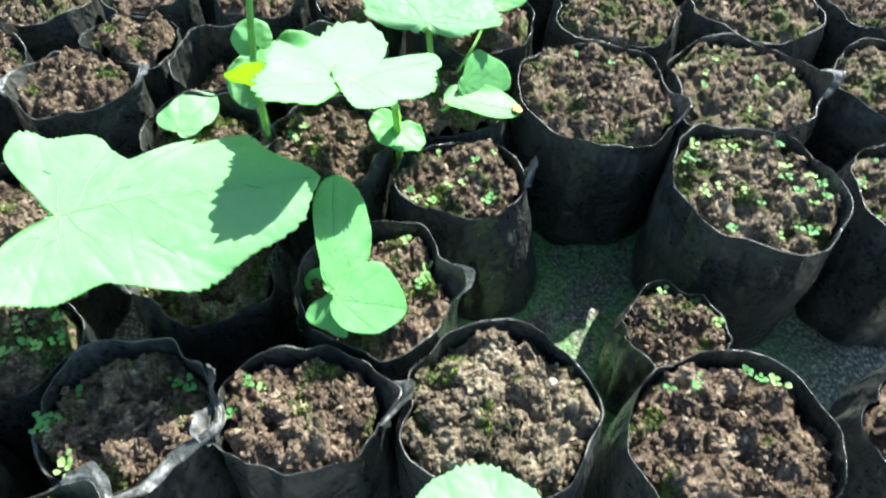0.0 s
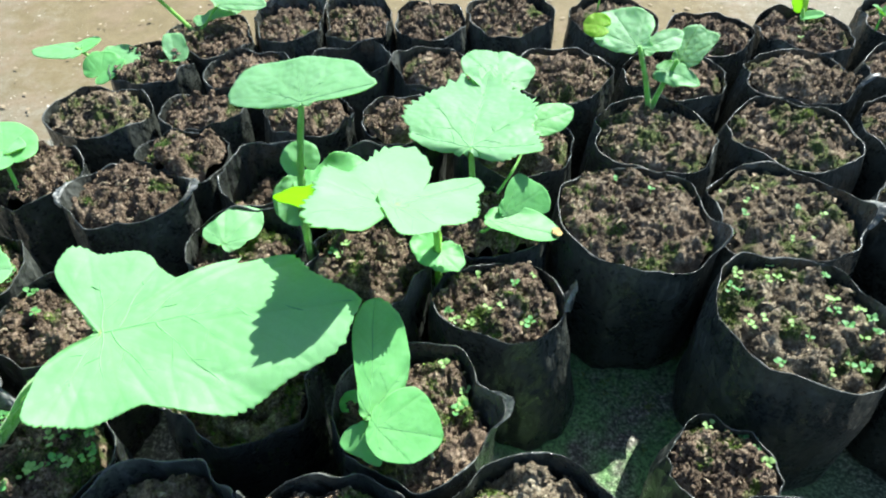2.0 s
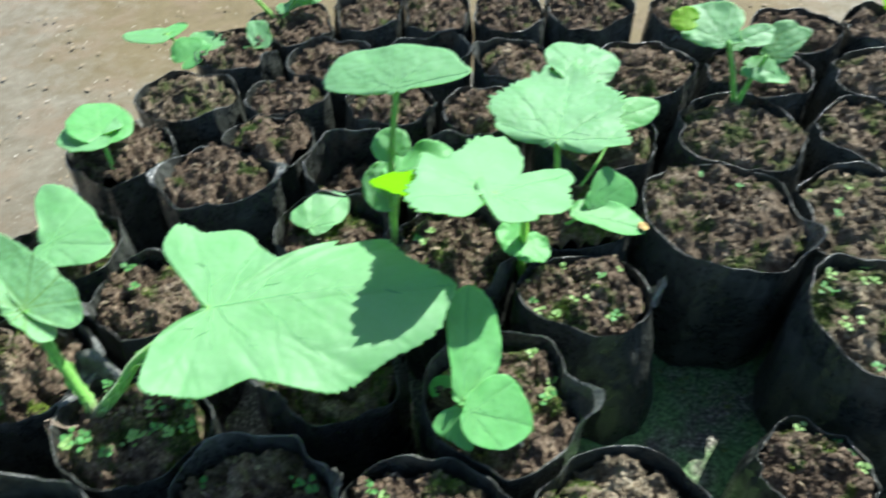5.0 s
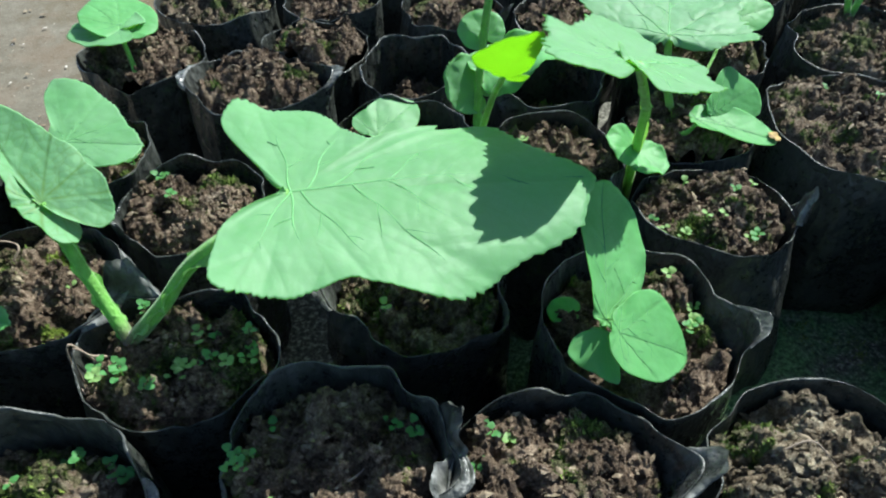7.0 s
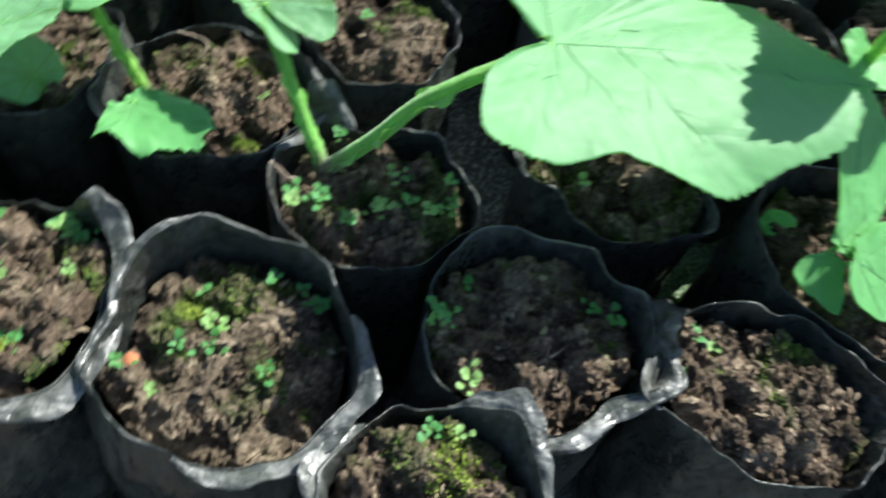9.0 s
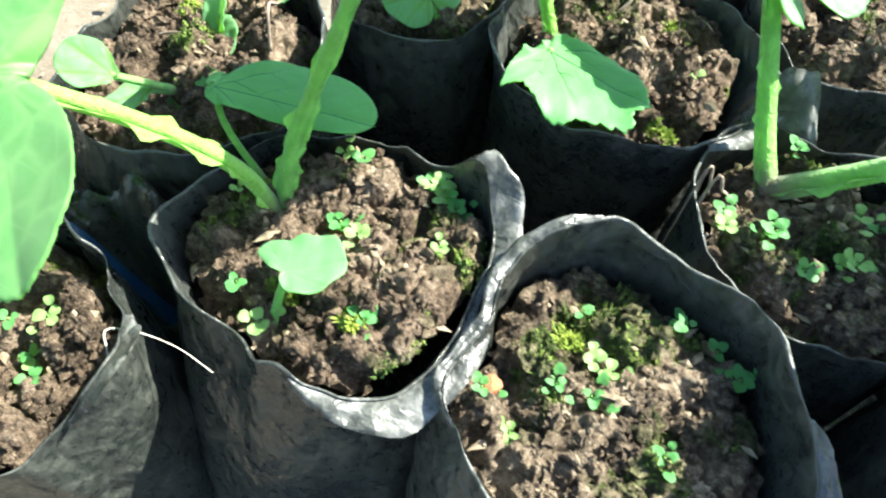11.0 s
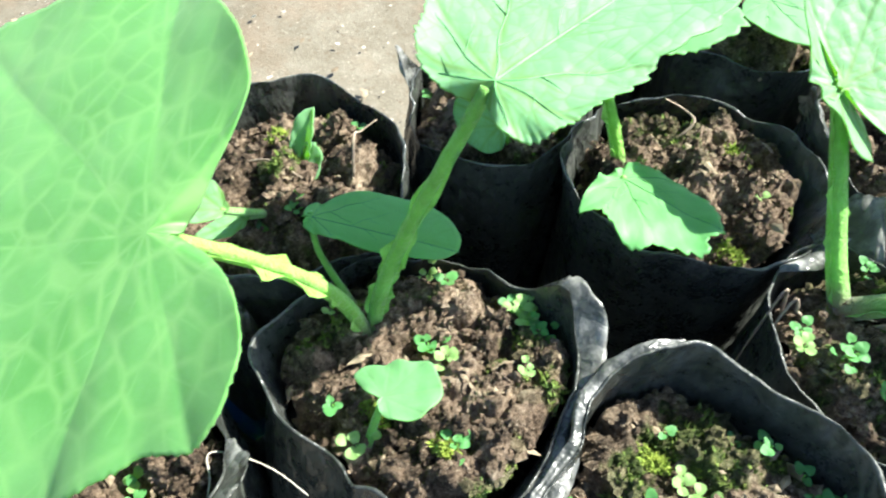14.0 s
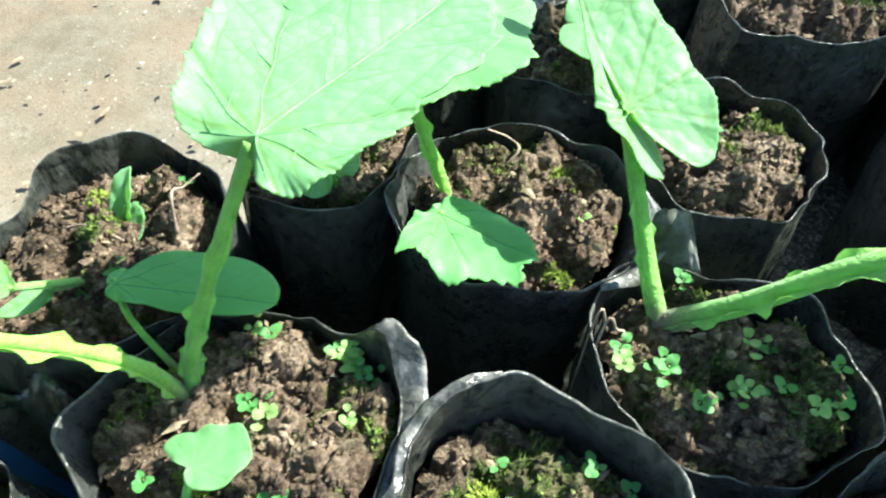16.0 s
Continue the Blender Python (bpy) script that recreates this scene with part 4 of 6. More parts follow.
GREAT_NERVES = ((0.19, -60, 0.46, 14), (0.30, -46, 0.47, -4), (0.03, -62, 0.36, 10), (0, -91, 0.30, 10), (0, -116, 0.30, 0), (0, 93, 0.30, 4), (0.05, 70, 0.34, -8), (0.12, 44, 0.24, 0), (0.31, 50, 0.18, -10), (0.48, 36, 0.26, -8), (0.50, -40, 0.36, 6), (0.66, 30, 0.2, -5), (0.68, -34, 0.24, 4))
blade(pl, (-0.172, 0.319, 0.207), (-0.0568, 0.352, 0.192), (-0.2003, 0.3724, 0.2093), GREAT, LEAF, 0.0, 0.0, 0.035, 0.022, seed=2, fine=1.8, ribs=(0, 22, -32, -62, 100, -105, 62), label="great lobed pale green leaf", curve=(0.005, 0.10, -0.09, -0.75), arch=0.04, nerves=GREAT_NERVES)
stalk(pl, [ft, (-0.257, 0.311, 0.145), (-0.268, 0.320, 0.166), (-0.2787, 0.3298, 0.1855)], 0.0034, 0.0022, wing=0.002, seed=8)
# its other leaf is folded along the midrib, one half after the other
A2, A2_TIP = (-0.2787, 0.3298, 0.1858), (-0.3185, 0.3668, 0.2120)
blade(pl, A2, A2_TIP, (-0.2552, 0.3250, 0.1775), [(0, 1.0), (9, 0.81), (22, 0.63), (41, 0.49), (74, 0.40), (110, 0.43), (126, 0.46), (139, 0.46), (150, 0.43), (158, 0.25), (168, 0.1), (180, 0.03), (270, 0.02), (345, 0.06), (356, 0.4)], LEAF_GREY, -0.03, -0.03, 0.05, 0.012, seed=5, fine=1.3)
blade(pl, A2, A2_TIP, (-0.2628, 0.3048, 0.178), [(0, 1.0), (5, 0.70), (12, 0.46), (30, 0.24), (63, 0.16), (110, 0.16), (150, 0.24), (172, 0.36), (186, 0.38), (200, 0.33), (222, 0.26), (245, 0.16), (267, 0.08), (320, 0.06), (352, 0.2)], LEAF_GREY, 0.03, 0.0, 0.05, 0.012, seed=7, fine=1.2)

# the plant close by, with a leaf held out over the yard
pk = seedling(-0.362, 0.216, "tall seedling with ruffled winged stalks")
fk = foot(-0.362, 0.216)
stalk(pk, [fk, (-0.366, 0.210, 0.156), (-0.371, 0.196, 0.184), (-0.376, 0.177, 0.212)], 0.0024, 0.0018, STALK_YELLOW, 0.0026, 4)
blade(pk, (-0.376, 0.176, 0.214), (-0.4875, 0.126, 0.1697), (-0.3287, 0.091, 0.1908), [(0, 1.0), (25, 0.78), (45, 0.58), (67, 0.42), (80, 0.38), (93, 0.35), (107, 0.33), (120, 0.35), (129, 0.34), (135, 0.32), (141, 0.30), (145, 0.27), (151, 0.22), (159, 0.14), (166, 0.08), (180, 0.03), (215, 0.05), (229, 0.13), (234, 0.20), (240, 0.27), (249, 0.32), (260, 0.39), (269, 0.45), (278, 0.51), (286, 0.57), (320, 0.8)], LEAF_NET, 0.02, 0.0, 0.035, 0.012, seed=7, fine=1.7, nerves=())
stalk(pk, [fk, (-0.361, 0.222, 0.148), (-0.357, 0.232, 0.170), (-0.345, 0.249, 0.212)], 0.0025, 0.0018, STALK, 0.0023, 6)
blade(pk, (-0.344, 0.250, 0.214), (-0.325, 0.335, 0.218), (-0.42, 0.27, 0.216), [(0, 0.88), (25, 0.82), (42, 0.70), (55, 0.57), (62, 0.46), (71, 0.36), (88, 0.28), (113, 0.22), (134, 0.15), (150, 0.05), (180, 0.03), (215, 0.06), (228, 0.15), (245, 0.19), (258, 0.21), (275, 0.22), (290, 0.25), (304, 0.29), (318, 0.38), (326, 0.44), (331, 0.56), (336, 0.69), (346, 0.76)], LEAF_GREY, 0.03, 0.06, 0.06, 0.05, 5, seed=9, fine=1.5)
blade(pk, (-0.389, 0.227, 0.158), (-0.350, 0.249, 0.146), (-0.385, 0.262, 0.152), [(1, 0.96), (8, 0.97), (16, 0.93), (23, 0.83), (31, 0.64), (43, 0.47), (57, 0.3), (73, 0.15), (180, 0.04), (300, 0.12), (329, 0.22), (341, 0.43), (349, 0.64), (352, 0.85)], LEAF_YOUNG, 0.02, 0.0, 0.03, 0.0, seed=1)
stalk(pk, [(-0.372, 0.222, 0.128), (-0.386, 0.224, 0.145), (-0.391, 0.228, 0.158)], 0.0012, 0.0009)
blade(pk, (-0.341, 0.197, 0.147), (-0.329, 0.207, 0.150), (-0.345, 0.208, 0.1455), [(12, 0.97), (30, 0.95), (51, 0.74), (86, 0.6), (123, 0.75), (136, 0.78), (142, 0.53), (160, 0.15), (200, 0.05), (252, 0.26), (272, 0.4), (295, 0.61), (318, 0.83), (335, 0.92), (356, 0.97)], LEAF, 0.0, 0.08, 0.06, 0.0, seed=3)
stalk(pk, [foot(-0.341, 0.187), (-0.341, 0.192, 0.14), (-0.341, 0.197, 0.146)], 0.0014, 0.0010)

# behind it: a seedling with a drooping small leaf and a raised large one
pv = seedling(-0.329, 0.317, "seedling with a drooping small leaf")
fv = foot(-0.329, 0.317)
stalk(pv, [fv, (-0.334, 0.319, 0.145), (-0.344, 0.323, 0.165), (-0.350, 0.328, 0.188)], 0.0026, 0.0019, STALK_YELLOW, 0.002, 5)
blade(pv, (-0.350, 0.328, 0.190), (-0.320, 0.362, 0.194), (-0.40, 0.36, 0.20), both(LOBED), LEAF, 0.08, 0.04, 0.08, 0.03, 8, seed=11)
blade(pv, (-0.322, 0.297, 0.152), (-0.286, 0.294, 0.152), (-0.305, 0.312, 0.153), [(4, 0.87), (17, 0.74), (29, 0.58), (35, 0.60), (44, 0.40), (60, 0.28), (120, 0.12), (180, 0.1), (230, 0.25), (255, 0.49), (264, 0.63), (271, 0.58), (279, 0.50), (291, 0.56), (297, 0.64), (306, 0.74), (315, 0.75), (321, 0.70), (330, 0.76), (339, 0.90), (345, 0.98), (352, 0.88), (359, 0.97)], LEAF_YOUNG, 0.04, 0.0, 0.16, 0.05, seed=6)
stalk(pv, [fv, (-0.327, 0.308, 0.142), (-0.322, 0.297, 0.152)], 0.0012, 0.0010)

px = seedling(-0.363, 0.307, "small seedling with rounded grey-green leaves")
blade(px, (-0.372, 0.306, 0.142), (-0.3870, 0.3105, 0.1540), (-0.375, 0.322, 0.150), both(ROUND), LEAF_GREY, 0.05, 0.1, 0.05, 0.0, seed=2)
stalk(px, [foot(-0.363, 0.307), (-0.367, 0.306, 0.133), (-0.372, 0.306, 0.142)], 0.0014, 0.0010, STALK_YELLOW)

pw = seedling(-0.424, 0.236, "young seedling with three small woolly leaves")
fw = foot(-0.424, 0.236)
blade(pw, (-0.4034, 0.2087, 0.1693), (-0.4161, 0.2080, 0.1745), (-0.4152, 0.2033, 0.1732), [(1, 1.09), (16, 1.06), (31, 0.98), (48, 0.84), (65, 0.63), (75, 0.45), (90, 0.25), (160, 0.04), (295, 0.2), (316, 0.47), (330, 0.76), (347, 0.97)], LEAF_GREY, 0.08, 0.1, 0.05, 0.0, seed=41, fine=0.7)
blade(pw, (-0.4143, 0.2208, 0.1465), (-0.4214, 0.2068, 0.1464), (-0.4083, 0.2266, 0.1459), [(12, 0.82), (27, 0.56), (47, 0.3), (107, 0.09), (241, 0.16), (291, 0.24), (340, 0.54), (353, 0.82), (359, 1.02)], LEAF_GREY, 0.02, 0.08, 0.04, 0.0, seed=46, fine=0.7)
blade(pw, (-0.4130, 0.2314, 0.1221), (-0.4252, 0.2352, 0.1279), (-0.4235, 0.2299, 0.1259), [(3, 0.99), (20, 0.84), (38, 0.68), (52, 0.38), (190, 0.04), (319, 0.17), (340, 0.51), (352, 0.92)], LEAF_GREY, 0.02, 0.1, 0.04, 0.0, seed=47, fine=0.7)
for q in ((-0.4034, 0.2087, 0.1693), (-0.4143, 0.2208, 0.1465)):
    stalk(pw, [fw, ((fw[0] + q[0]) / 2, (fw[1] + q[1]) / 2, (fw[2] + q[2]) / 2), q], 0.0016, 0.0010)

# seedling with upright and lying leaves, in the bag under the great leaf's tip
ph = seedling(-0.048, 0.318, "bushy seedling with four soft round leaves")
fh = foot(-0.048, 0.318)
blade(ph, (-0.050, 0.306, 0.158), (-0.049, 0.362, 0.185), (-0.075, 0.335, 0.186), [(1, 1.0), (8, 0.92), (13, 0.77), (17, 0.60), (22, 0.44), (30, 0.25), (60, 0.1), (180, 0.04), (290, 0.15), (312, 0.44), (325, 0.6), (337, 0.78), (346, 0.91), (353, 0.98)], LEAF_YOUNG, 0.04, 0.03, 0.06, 0.01, seed=4)
blade(ph, (-0.046, 0.298, 0.160), (-0.012, 0.305, 0.139), (-0.027, 0.326, 0.157), [(0, 1.0), (15, 0.96), (30, 0.87), (50, 0.75), (66, 0.51), (80, 0.3), (130, 0.12), (189, 0.12), (246, 0.25), (280, 0.38), (315, 0.55), (343, 0.82)], LEAF_YOUNG, 0.04, 0.03, 0.04, 0.01, seed=8)
blade(ph, (-0.052, 0.303, 0.154), (-0.046, 0.286, 0.142), (-0.030, 0.297, 0.149), [(5, 1.02), (13, 0.76), (20, 0.4), (90, 0.08), (180, 0.06), (250, 0.2), (272, 0.53), (289, 0.73), (312, 0.76), (336, 0.74), (353, 0.93)], LEAF_YOUNG, 0.05, 0.03, 0.06, 0.01, seed=12)
blade(ph, (-0.060, 0.328, 0.136), (-0.070, 0.330, 0.135), (-0.064, 0.321, 0.135), both(ROUND), LEAF_YOUNG, 0.05, 0.04, 0.05, 0.0, seed=14, fine=0.6)
for q in ((-0.050, 0.307, 0.158), (-0.046, 0.299, 0.159), (-0.052, 0.303, 0.153), (-0.060, 0.328, 0.136)):
    stalk(ph, [fh, ((fh[0] + q[0]) / 2, (fh[1] + q[1]) / 2, (fh[2] + q[2]) / 2), q], 0.0015, 0.0011)

# the seedlings in the middle
pb = seedling(-0.102, 0.452, "tall seedling with a parasol leaf")
fb = foot(-0.102, 0.452)
stalk(pb, [fb, (-0.104, 0.458, 0.160), (-0.102, 0.468, 0.200), (-0.098, 0.474, 0.232)], 0.0030, 0.0018, wing=0.0012, seed=2)
blade(pb, (-0.098, 0.474, 0.233), (-0.054, 0.482, 0.243), (-0.095, 0.52, 0.241), [(0, 1.02), (13, 0.95), (37, 0.94), (59, 0.88), (91, 0.94), (115, 1.15), (129, 1.24), (149, 1.14), (158, 1.02), (164, 0.72), (170, 0.4), (180, 0.15), (270, 0.05), (340, 0.2), (346, 0.45), (350, 0.8)], LEAF_PALE_SUNLIT, 0.03, 0.02, 0.04, 0.015, seed=15, ribs=(0, 45, 90, 135, 158, -20), nerves=((0, 45, 0.6, -8), (0, 90, 0.7, 0), (0, 135, 0.9, 8)))
blade(pb, (-0.101, 0.468, 0.170), (-0.060, 0.490, 0.178), (-0.085, 0.50, 0.18), both(OVAL), LEAF_YOUNG, 0.1, 0.05, 0.12, 0.03, seed=16)
blade(pb, (-0.104, 0.464, 0.160), (-0.120, 0.470, 0.174), (-0.106, 0.48, 0.175), both(ROUND), LEAF, 0.1, 0.1, 0.14, 0.04, seed=61, fine=0.7)
blade(pb, (-0.0926, 0.4191, 0.1973), (-0.0805, 0.3976, 0.2315), (-0.0773, 0.4251, 0.1841), [(0, 1.08), (5, 1.02), (9, 0.81), (15, 0.58), (29, 0.39), (64, 0.15), (67, 0.29), (167, 0.0), (265, 0.16), (276, 0.3), (296, 0.5), (316, 0.57), (337, 0.7), (351, 0.85), (357, 1.01)], LEAF_BUD, 0.0, 0.03, 0.03, 0.02, seed=17)
stalk(pb, [fb, (-0.101, 0.444, 0.148), (-0.097, 0.432, 0.176), (-0.0926, 0.4191, 0.1973)], 0.0022, 0.0014, STALK_YELLOW)
blade(pb, (-0.102, 0.470, 0.190), (-0.110, 0.482, 0.198), (-0.118, 0.47, 0.19), both(ROUND), LEAF, 0.1, 0.1, 0.08, 0.02, seed=18, fine=0.7)

pd = seedling(-0.016, 0.447, "seedling with broad lobed leaves catching the sun")
fd = foot(-0.016, 0.447)
stalk(pd, [fd, (-0.017, 0.440, 0.155), (-0.024, 0.420, 0.185), (-0.038, 0.392, 0.221)], 0.0030, 0.0020, STALK_YELLOW, 0.0015, 7)
blade(pd, (-0.0388, 0.390, 0.2233), (-0.0765, 0.3617, 0.2446), (-0.0075, 0.3488, 0.224), [(0, 1.06), (12, 1.1), (19, 0.93), (28, 0.75), (31, 0.57), (33, 0.25), (60, 0.1), (170, 0.1), (194, 0.29), (208, 0.8), (214, 1.35), (219, 1.5), (225, 1.9), (237, 1.47), (251, 0.96), (275, 0.76), (287, 0.87), (312, 0.82), (336, 0.80), (350, 0.98)], LEAF_PALE_SUNLIT, 0.01, 0.01, 0.05, 0.06, seed=19, ribs=(0, -40, -80, -135, -108))
blade(pd, (-0.0388, 0.390, 0.2233), (0.0136, 0.4637, 0.184), (-0.1162, 0.4503, 0.2334), [(0, 1.0), (3, 0.92), (7, 0.85), (9, 0.66), (12, 0.4), (30, 0.15), (150, 0.08), (195, 0.13), (218, 0.23), (239, 0.25), (263, 0.26), (300, 0.27), (315, 0.41), (326, 0.5), (349, 0.68), (356, 0.85)], LEAF_PALE_SUNLIT, 0.02, 0.01, 0.04, 0.06, seed=21, ribs=(0, -28, -60, -110))
blade(pd, (-0.018, 0.442, 0.142), (-0.032, 0.432, 0.150), (-0.02, 0.425, 0.14), both(ROUND), LEAF_YOUNG, 0.1, 0.1, 0.12, 0.0, seed=22, fine=0.8)
blade(pd, (-0.015, 0.440, 0.140), (-0.002, 0.428, 0.138), (-0.01, 0.45, 0.14), both(ROUND), LEAF_YOUNG, 0.1, 0.1, 0.12, 0.0, seed=23, fine=0.8)

pc = seedling(0.012, 0.490, "seedling with a large toothed leaf")
fc = foot(0.012, 0.490)
stalk(pc, [fc, (0.008, 0.500, 0.148), (0.006, 0.513, 0.171)], 0.0026, 0.0020, STALK_YELLOW)
blade(pc, (0.006, 0.513, 0.172), (0.024, 0.612, 0.172), (-0.06, 0.55, 0.172), [(359, 1.0), (10, 0.93), (27, 0.8), (47, 0.66), (68, 0.56), (73, 0.47), (85, 0.45), (95, 0.3), (110, 0.12), (180, 0.04), (235, 0.1), (248, 0.27), (260, 0.32), (268, 0.5), (283, 0.48), (305, 0.48), (320, 0.64), (329, 0.7), (345, 0.82)], LEAF_PALE_SUNLIT, 0.02, 0.02, 0.06, 0.09, seed=24, fine=1.2)
blade(pc, (0.030, 0.604, 0.168), (0.034, 0.652, 0.174), (-0.01, 0.63, 0.174), both([(0, 0.9), (25, 1.0), (45, 0.85), (75, 0.55), (120, 0.35), (180, 0.1)]), LEAF_PALE_SUNLIT, 0.08, 0.03, 0.08, 0.02, seed=25)
blade(pc, (0.055, 0.560, 0.158), (0.088, 0.578, 0.162), (0.065, 0.585, 0.168), both(OVAL), LEAF_YOUNG, 0.1, 0.05, 0.04, 0.0, seed=26, fine=0.7)
stalk(pc, [(0.012, 0.490, 0.124), (0.040, 0.53, 0.140), (0.055, 0.560, 0.158)], 0.0012, 0.0009)

pe = seedling(0.012, 0.466, "seedling with two oval leaves and a scorched tip")
fe = foot(0.012, 0.466)
stalk(pe, [fe, (0.016, 0.464, 0.138), (0.024, 0.468, 0.146)], 0.0015, 0.0011)
blade(pe, (0.030, 0.470, 0.148), (0.040, 0.498, 0.166), (0.02, 0.485, 0.168), [(0, 0.85), (14, 0.62), (30, 0.3), (180, 0.06), (270, 0.3), (288, 0.66), (293, 1.0), (304, 1.08), (323, 1.02), (345, 0.9)], LEAF_YOUNG, 0.02, 0.03, 0.04, 0.0, seed=27)
blade(pe, (0.018, 0.463, 0.148), (0.067, 0.461, 0.138), (0.04, 0.49, 0.146), [(3, 1.03), (14, 0.93), (26, 0.73), (36, 0.51), (58, 0.32), (105, 0.12), (180, 0.06), (289, 0.16), (325, 0.3), (334, 0.54), (340, 0.72), (354, 0.93)], LEAF_YOUNG, 0.03, 0.04, 0.04, 0.0, seed=28)

p3 = seedling(-0.158, 0.452, "small seedling with one crinkled leaf")
stalk(p3, [foot(-0.162, 0.448), (-0.160, 0.452, 0.126), (-0.160, 0.457, 0.134)], 0.0012, 0.0010)
blade(p3, (-0.160, 0.455, 0.134), (-0.140, 0.490, 0.139), (-0.178, 0.47, 0.140), [(0, 0.96), (15, 0.89), (32, 0.73), (56, 0.49), (84, 0.48), (103, 0.38), (130, 0.15), (180, 0.06), (268, 0.23), (310, 0.36), (326, 0.57), (345, 0.78)], LEAF, 0.03, 0.03, 0.06, 0.012, seed=29)

# the far seedlings
pr = seedling(0.160, 0.618, "branched seedling with three pale leaves")
fr = foot(0.160, 0.618)
stalk(pr, [fr, (0.152, 0.622, 0.160), (0.143, 0.628, 0.186)], 0.0026, 0.0018)
stalk(pr, [fr, (0.168, 0.626, 0.150), (0.178, 0.632, 0.172)], 0.0026, 0.0018)
blade(pr, (0.1428, 0.6320, 0.1840), (0.1279, 0.6690, 0.1970), (0.1088, 0.6430, 0.1842), [(2, 1.06), (18, 1.04), (28, 0.85), (43, 0.88), (57, 0.8), (69, 0.55), (90, 0.3), (180, 0.06), (221, 0.18), (237, 0.31), (262, 0.23), (290, 0.35), (298, 0.58), (310, 0.79), (326, 0.88), (346, 0.98)], LEAF_PALE_SUNLIT, 0.05, 0.06, 0.06, 0.02, seed=30)
blade(pr, (0.1474, 0.6330, 0.1810), (0.1814, 0.6452, 0.1900), (0.1630, 0.6464, 0.1885), [(0, 1.05), (8, 0.94), (20, 0.68), (30, 0.37), (180, 0.05), (320, 0.3), (332, 0.76), (345, 0.87)], LEAF_PALE_SUNLIT, 0.05, 0.05, 0.05, 0.015, seed=31)
blade(pr, (0.1820, 0.6371, 0.1682), (0.1980, 0.6607, 0.1886), (0.1510, 0.6261, 0.1527), [(7, 0.93), (24, 0.76), (27, 0.55), (46, 0.28), (180, 0.06), (236, 0.2), (264, 0.31), (303, 0.54), (319, 0.81), (325, 1.03), (333, 1.07), (344, 1.0), (357, 1.03)], LEAF_GREY, 0.05, 0.08, 0.06, 0.02, seed=32)
blade(pr, (0.1655, 0.6300, 0.1640), (0.1960, 0.6172, 0.1618), (0.1772, 0.6299, 0.1648), both(OVAL), LEAF, 0.1, 0.05, 0.08, 0.02, seed=33, fine=0.7)
blade(pr, (0.1150, 0.6450, 0.1950), (0.1006, 0.6496, 0.1957), (0.1225, 0.6366, 0.1913), both(ROUND), LEAF_BUD, 0.1, 0.05, 0.08, 0.02, seed=34, fine=0.7)

pf = seedling(-0.318, 0.694, "seedling with one leaf out over the yard")
ff = foot(-0.306, 0.690)
stalk(pf, [ff, (-0.326, 0.696, 0.132), (-0.346, 0.702, 0.144)], 0.0018, 0.0013, STALK_YELLOW)
blade(pf, (-0.3465, 0.7003, 0.1425), (-0.3829, 0.6940, 0.1435), (-0.3650, 0.7150, 0.1440), both([(0, 1.0), (10, 0.92), (25, 0.66), (45, 0.45), (80, 0.34), (120, 0.28), (180, 0.08)]), LEAF, 0.03, 0.03, 0.03, 0.01, seed=35)
blade(pf, (-0.3440, 0.7020, 0.1425), (-0.3320, 0.7240, 0.1440), (-0.3560, 0.7130, 0.1440), both(OVAL), LEAF_YOUNG, 0.03, 0.03, 0.03, 0.01, seed=36, fine=0.6)
blade(pf, (-0.3209, 0.6806, 0.1296), (-0.3060, 0.6990, 0.1370), (-0.3290, 0.6953, 0.1356), both(ROUND), LEAF_YOUNG, 0.05, 0.12, 0.05, 0.02, 14, seed=36)
blade(pf, (-0.312, 0.696, 0.134), (-0.2965, 0.7140, 0.1380), (-0.3250, 0.7153, 0.1390), both(ROUND), LEAF, 0.05, 0.06, 0.05, 0.02, seed=66, fine=0.7)
blade(pf, (-0.2560, 0.6997, 0.1345), (-0.2640, 0.7197, 0.1502), (-0.2690, 0.7073, 0.1436), [(0, 1.0), (13, 0.96), (32, 0.69), (53, 0.42), (90, 0.2), (164, 0.05), (251, 0.28), (279, 0.39), (316, 0.6), (338, 0.92)], LEAF_PALE_SUNLIT, 0.05, 0.08, 0.05, 0.02, seed=37, fine=0.7)
blade(pf, (-0.2560, 0.7000, 0.1340), (-0.2720, 0.6967, 0.1350), (-0.2620, 0.6940, 0.1349), both(OVAL), LEAF, 0.05, 0.06, 0.05, 0.0, seed=67, fine=0.6)
stalk(pf, [foot(-0.268, 0.69), (-0.262, 0.694, 0.128), (-0.258, 0.696, 0.132)], 0.0014, 0.0011)

pg = seedling(-0.250, 0.748, "seedling with broad leaves at the edge of the yard")
fg = foot(-0.250, 0.748)
stalk(pg, [fg, (-0.268, 0.750, 0.155), (-0.287, 0.752, 0.177)], 0.0022, 0.0015, STALK_YELLOW)
blade(pg, (-0.2915, 0.7498, 0.1774), (-0.3510, 0.7606, 0.1831), (-0.3286, 0.7506, 0.1801), [(0, 1.08), (8, 0.87), (11, 0.52), (20, 0.2), (90, 0.1), (192, 0.32), (204, 0.56), (225, 0.56), (271, 0.59), (314, 0.83), (341, 1.08)], LEAF_PALE_SUNLIT, 0.03, 0.03, 0.03, 0.01, seed=38)
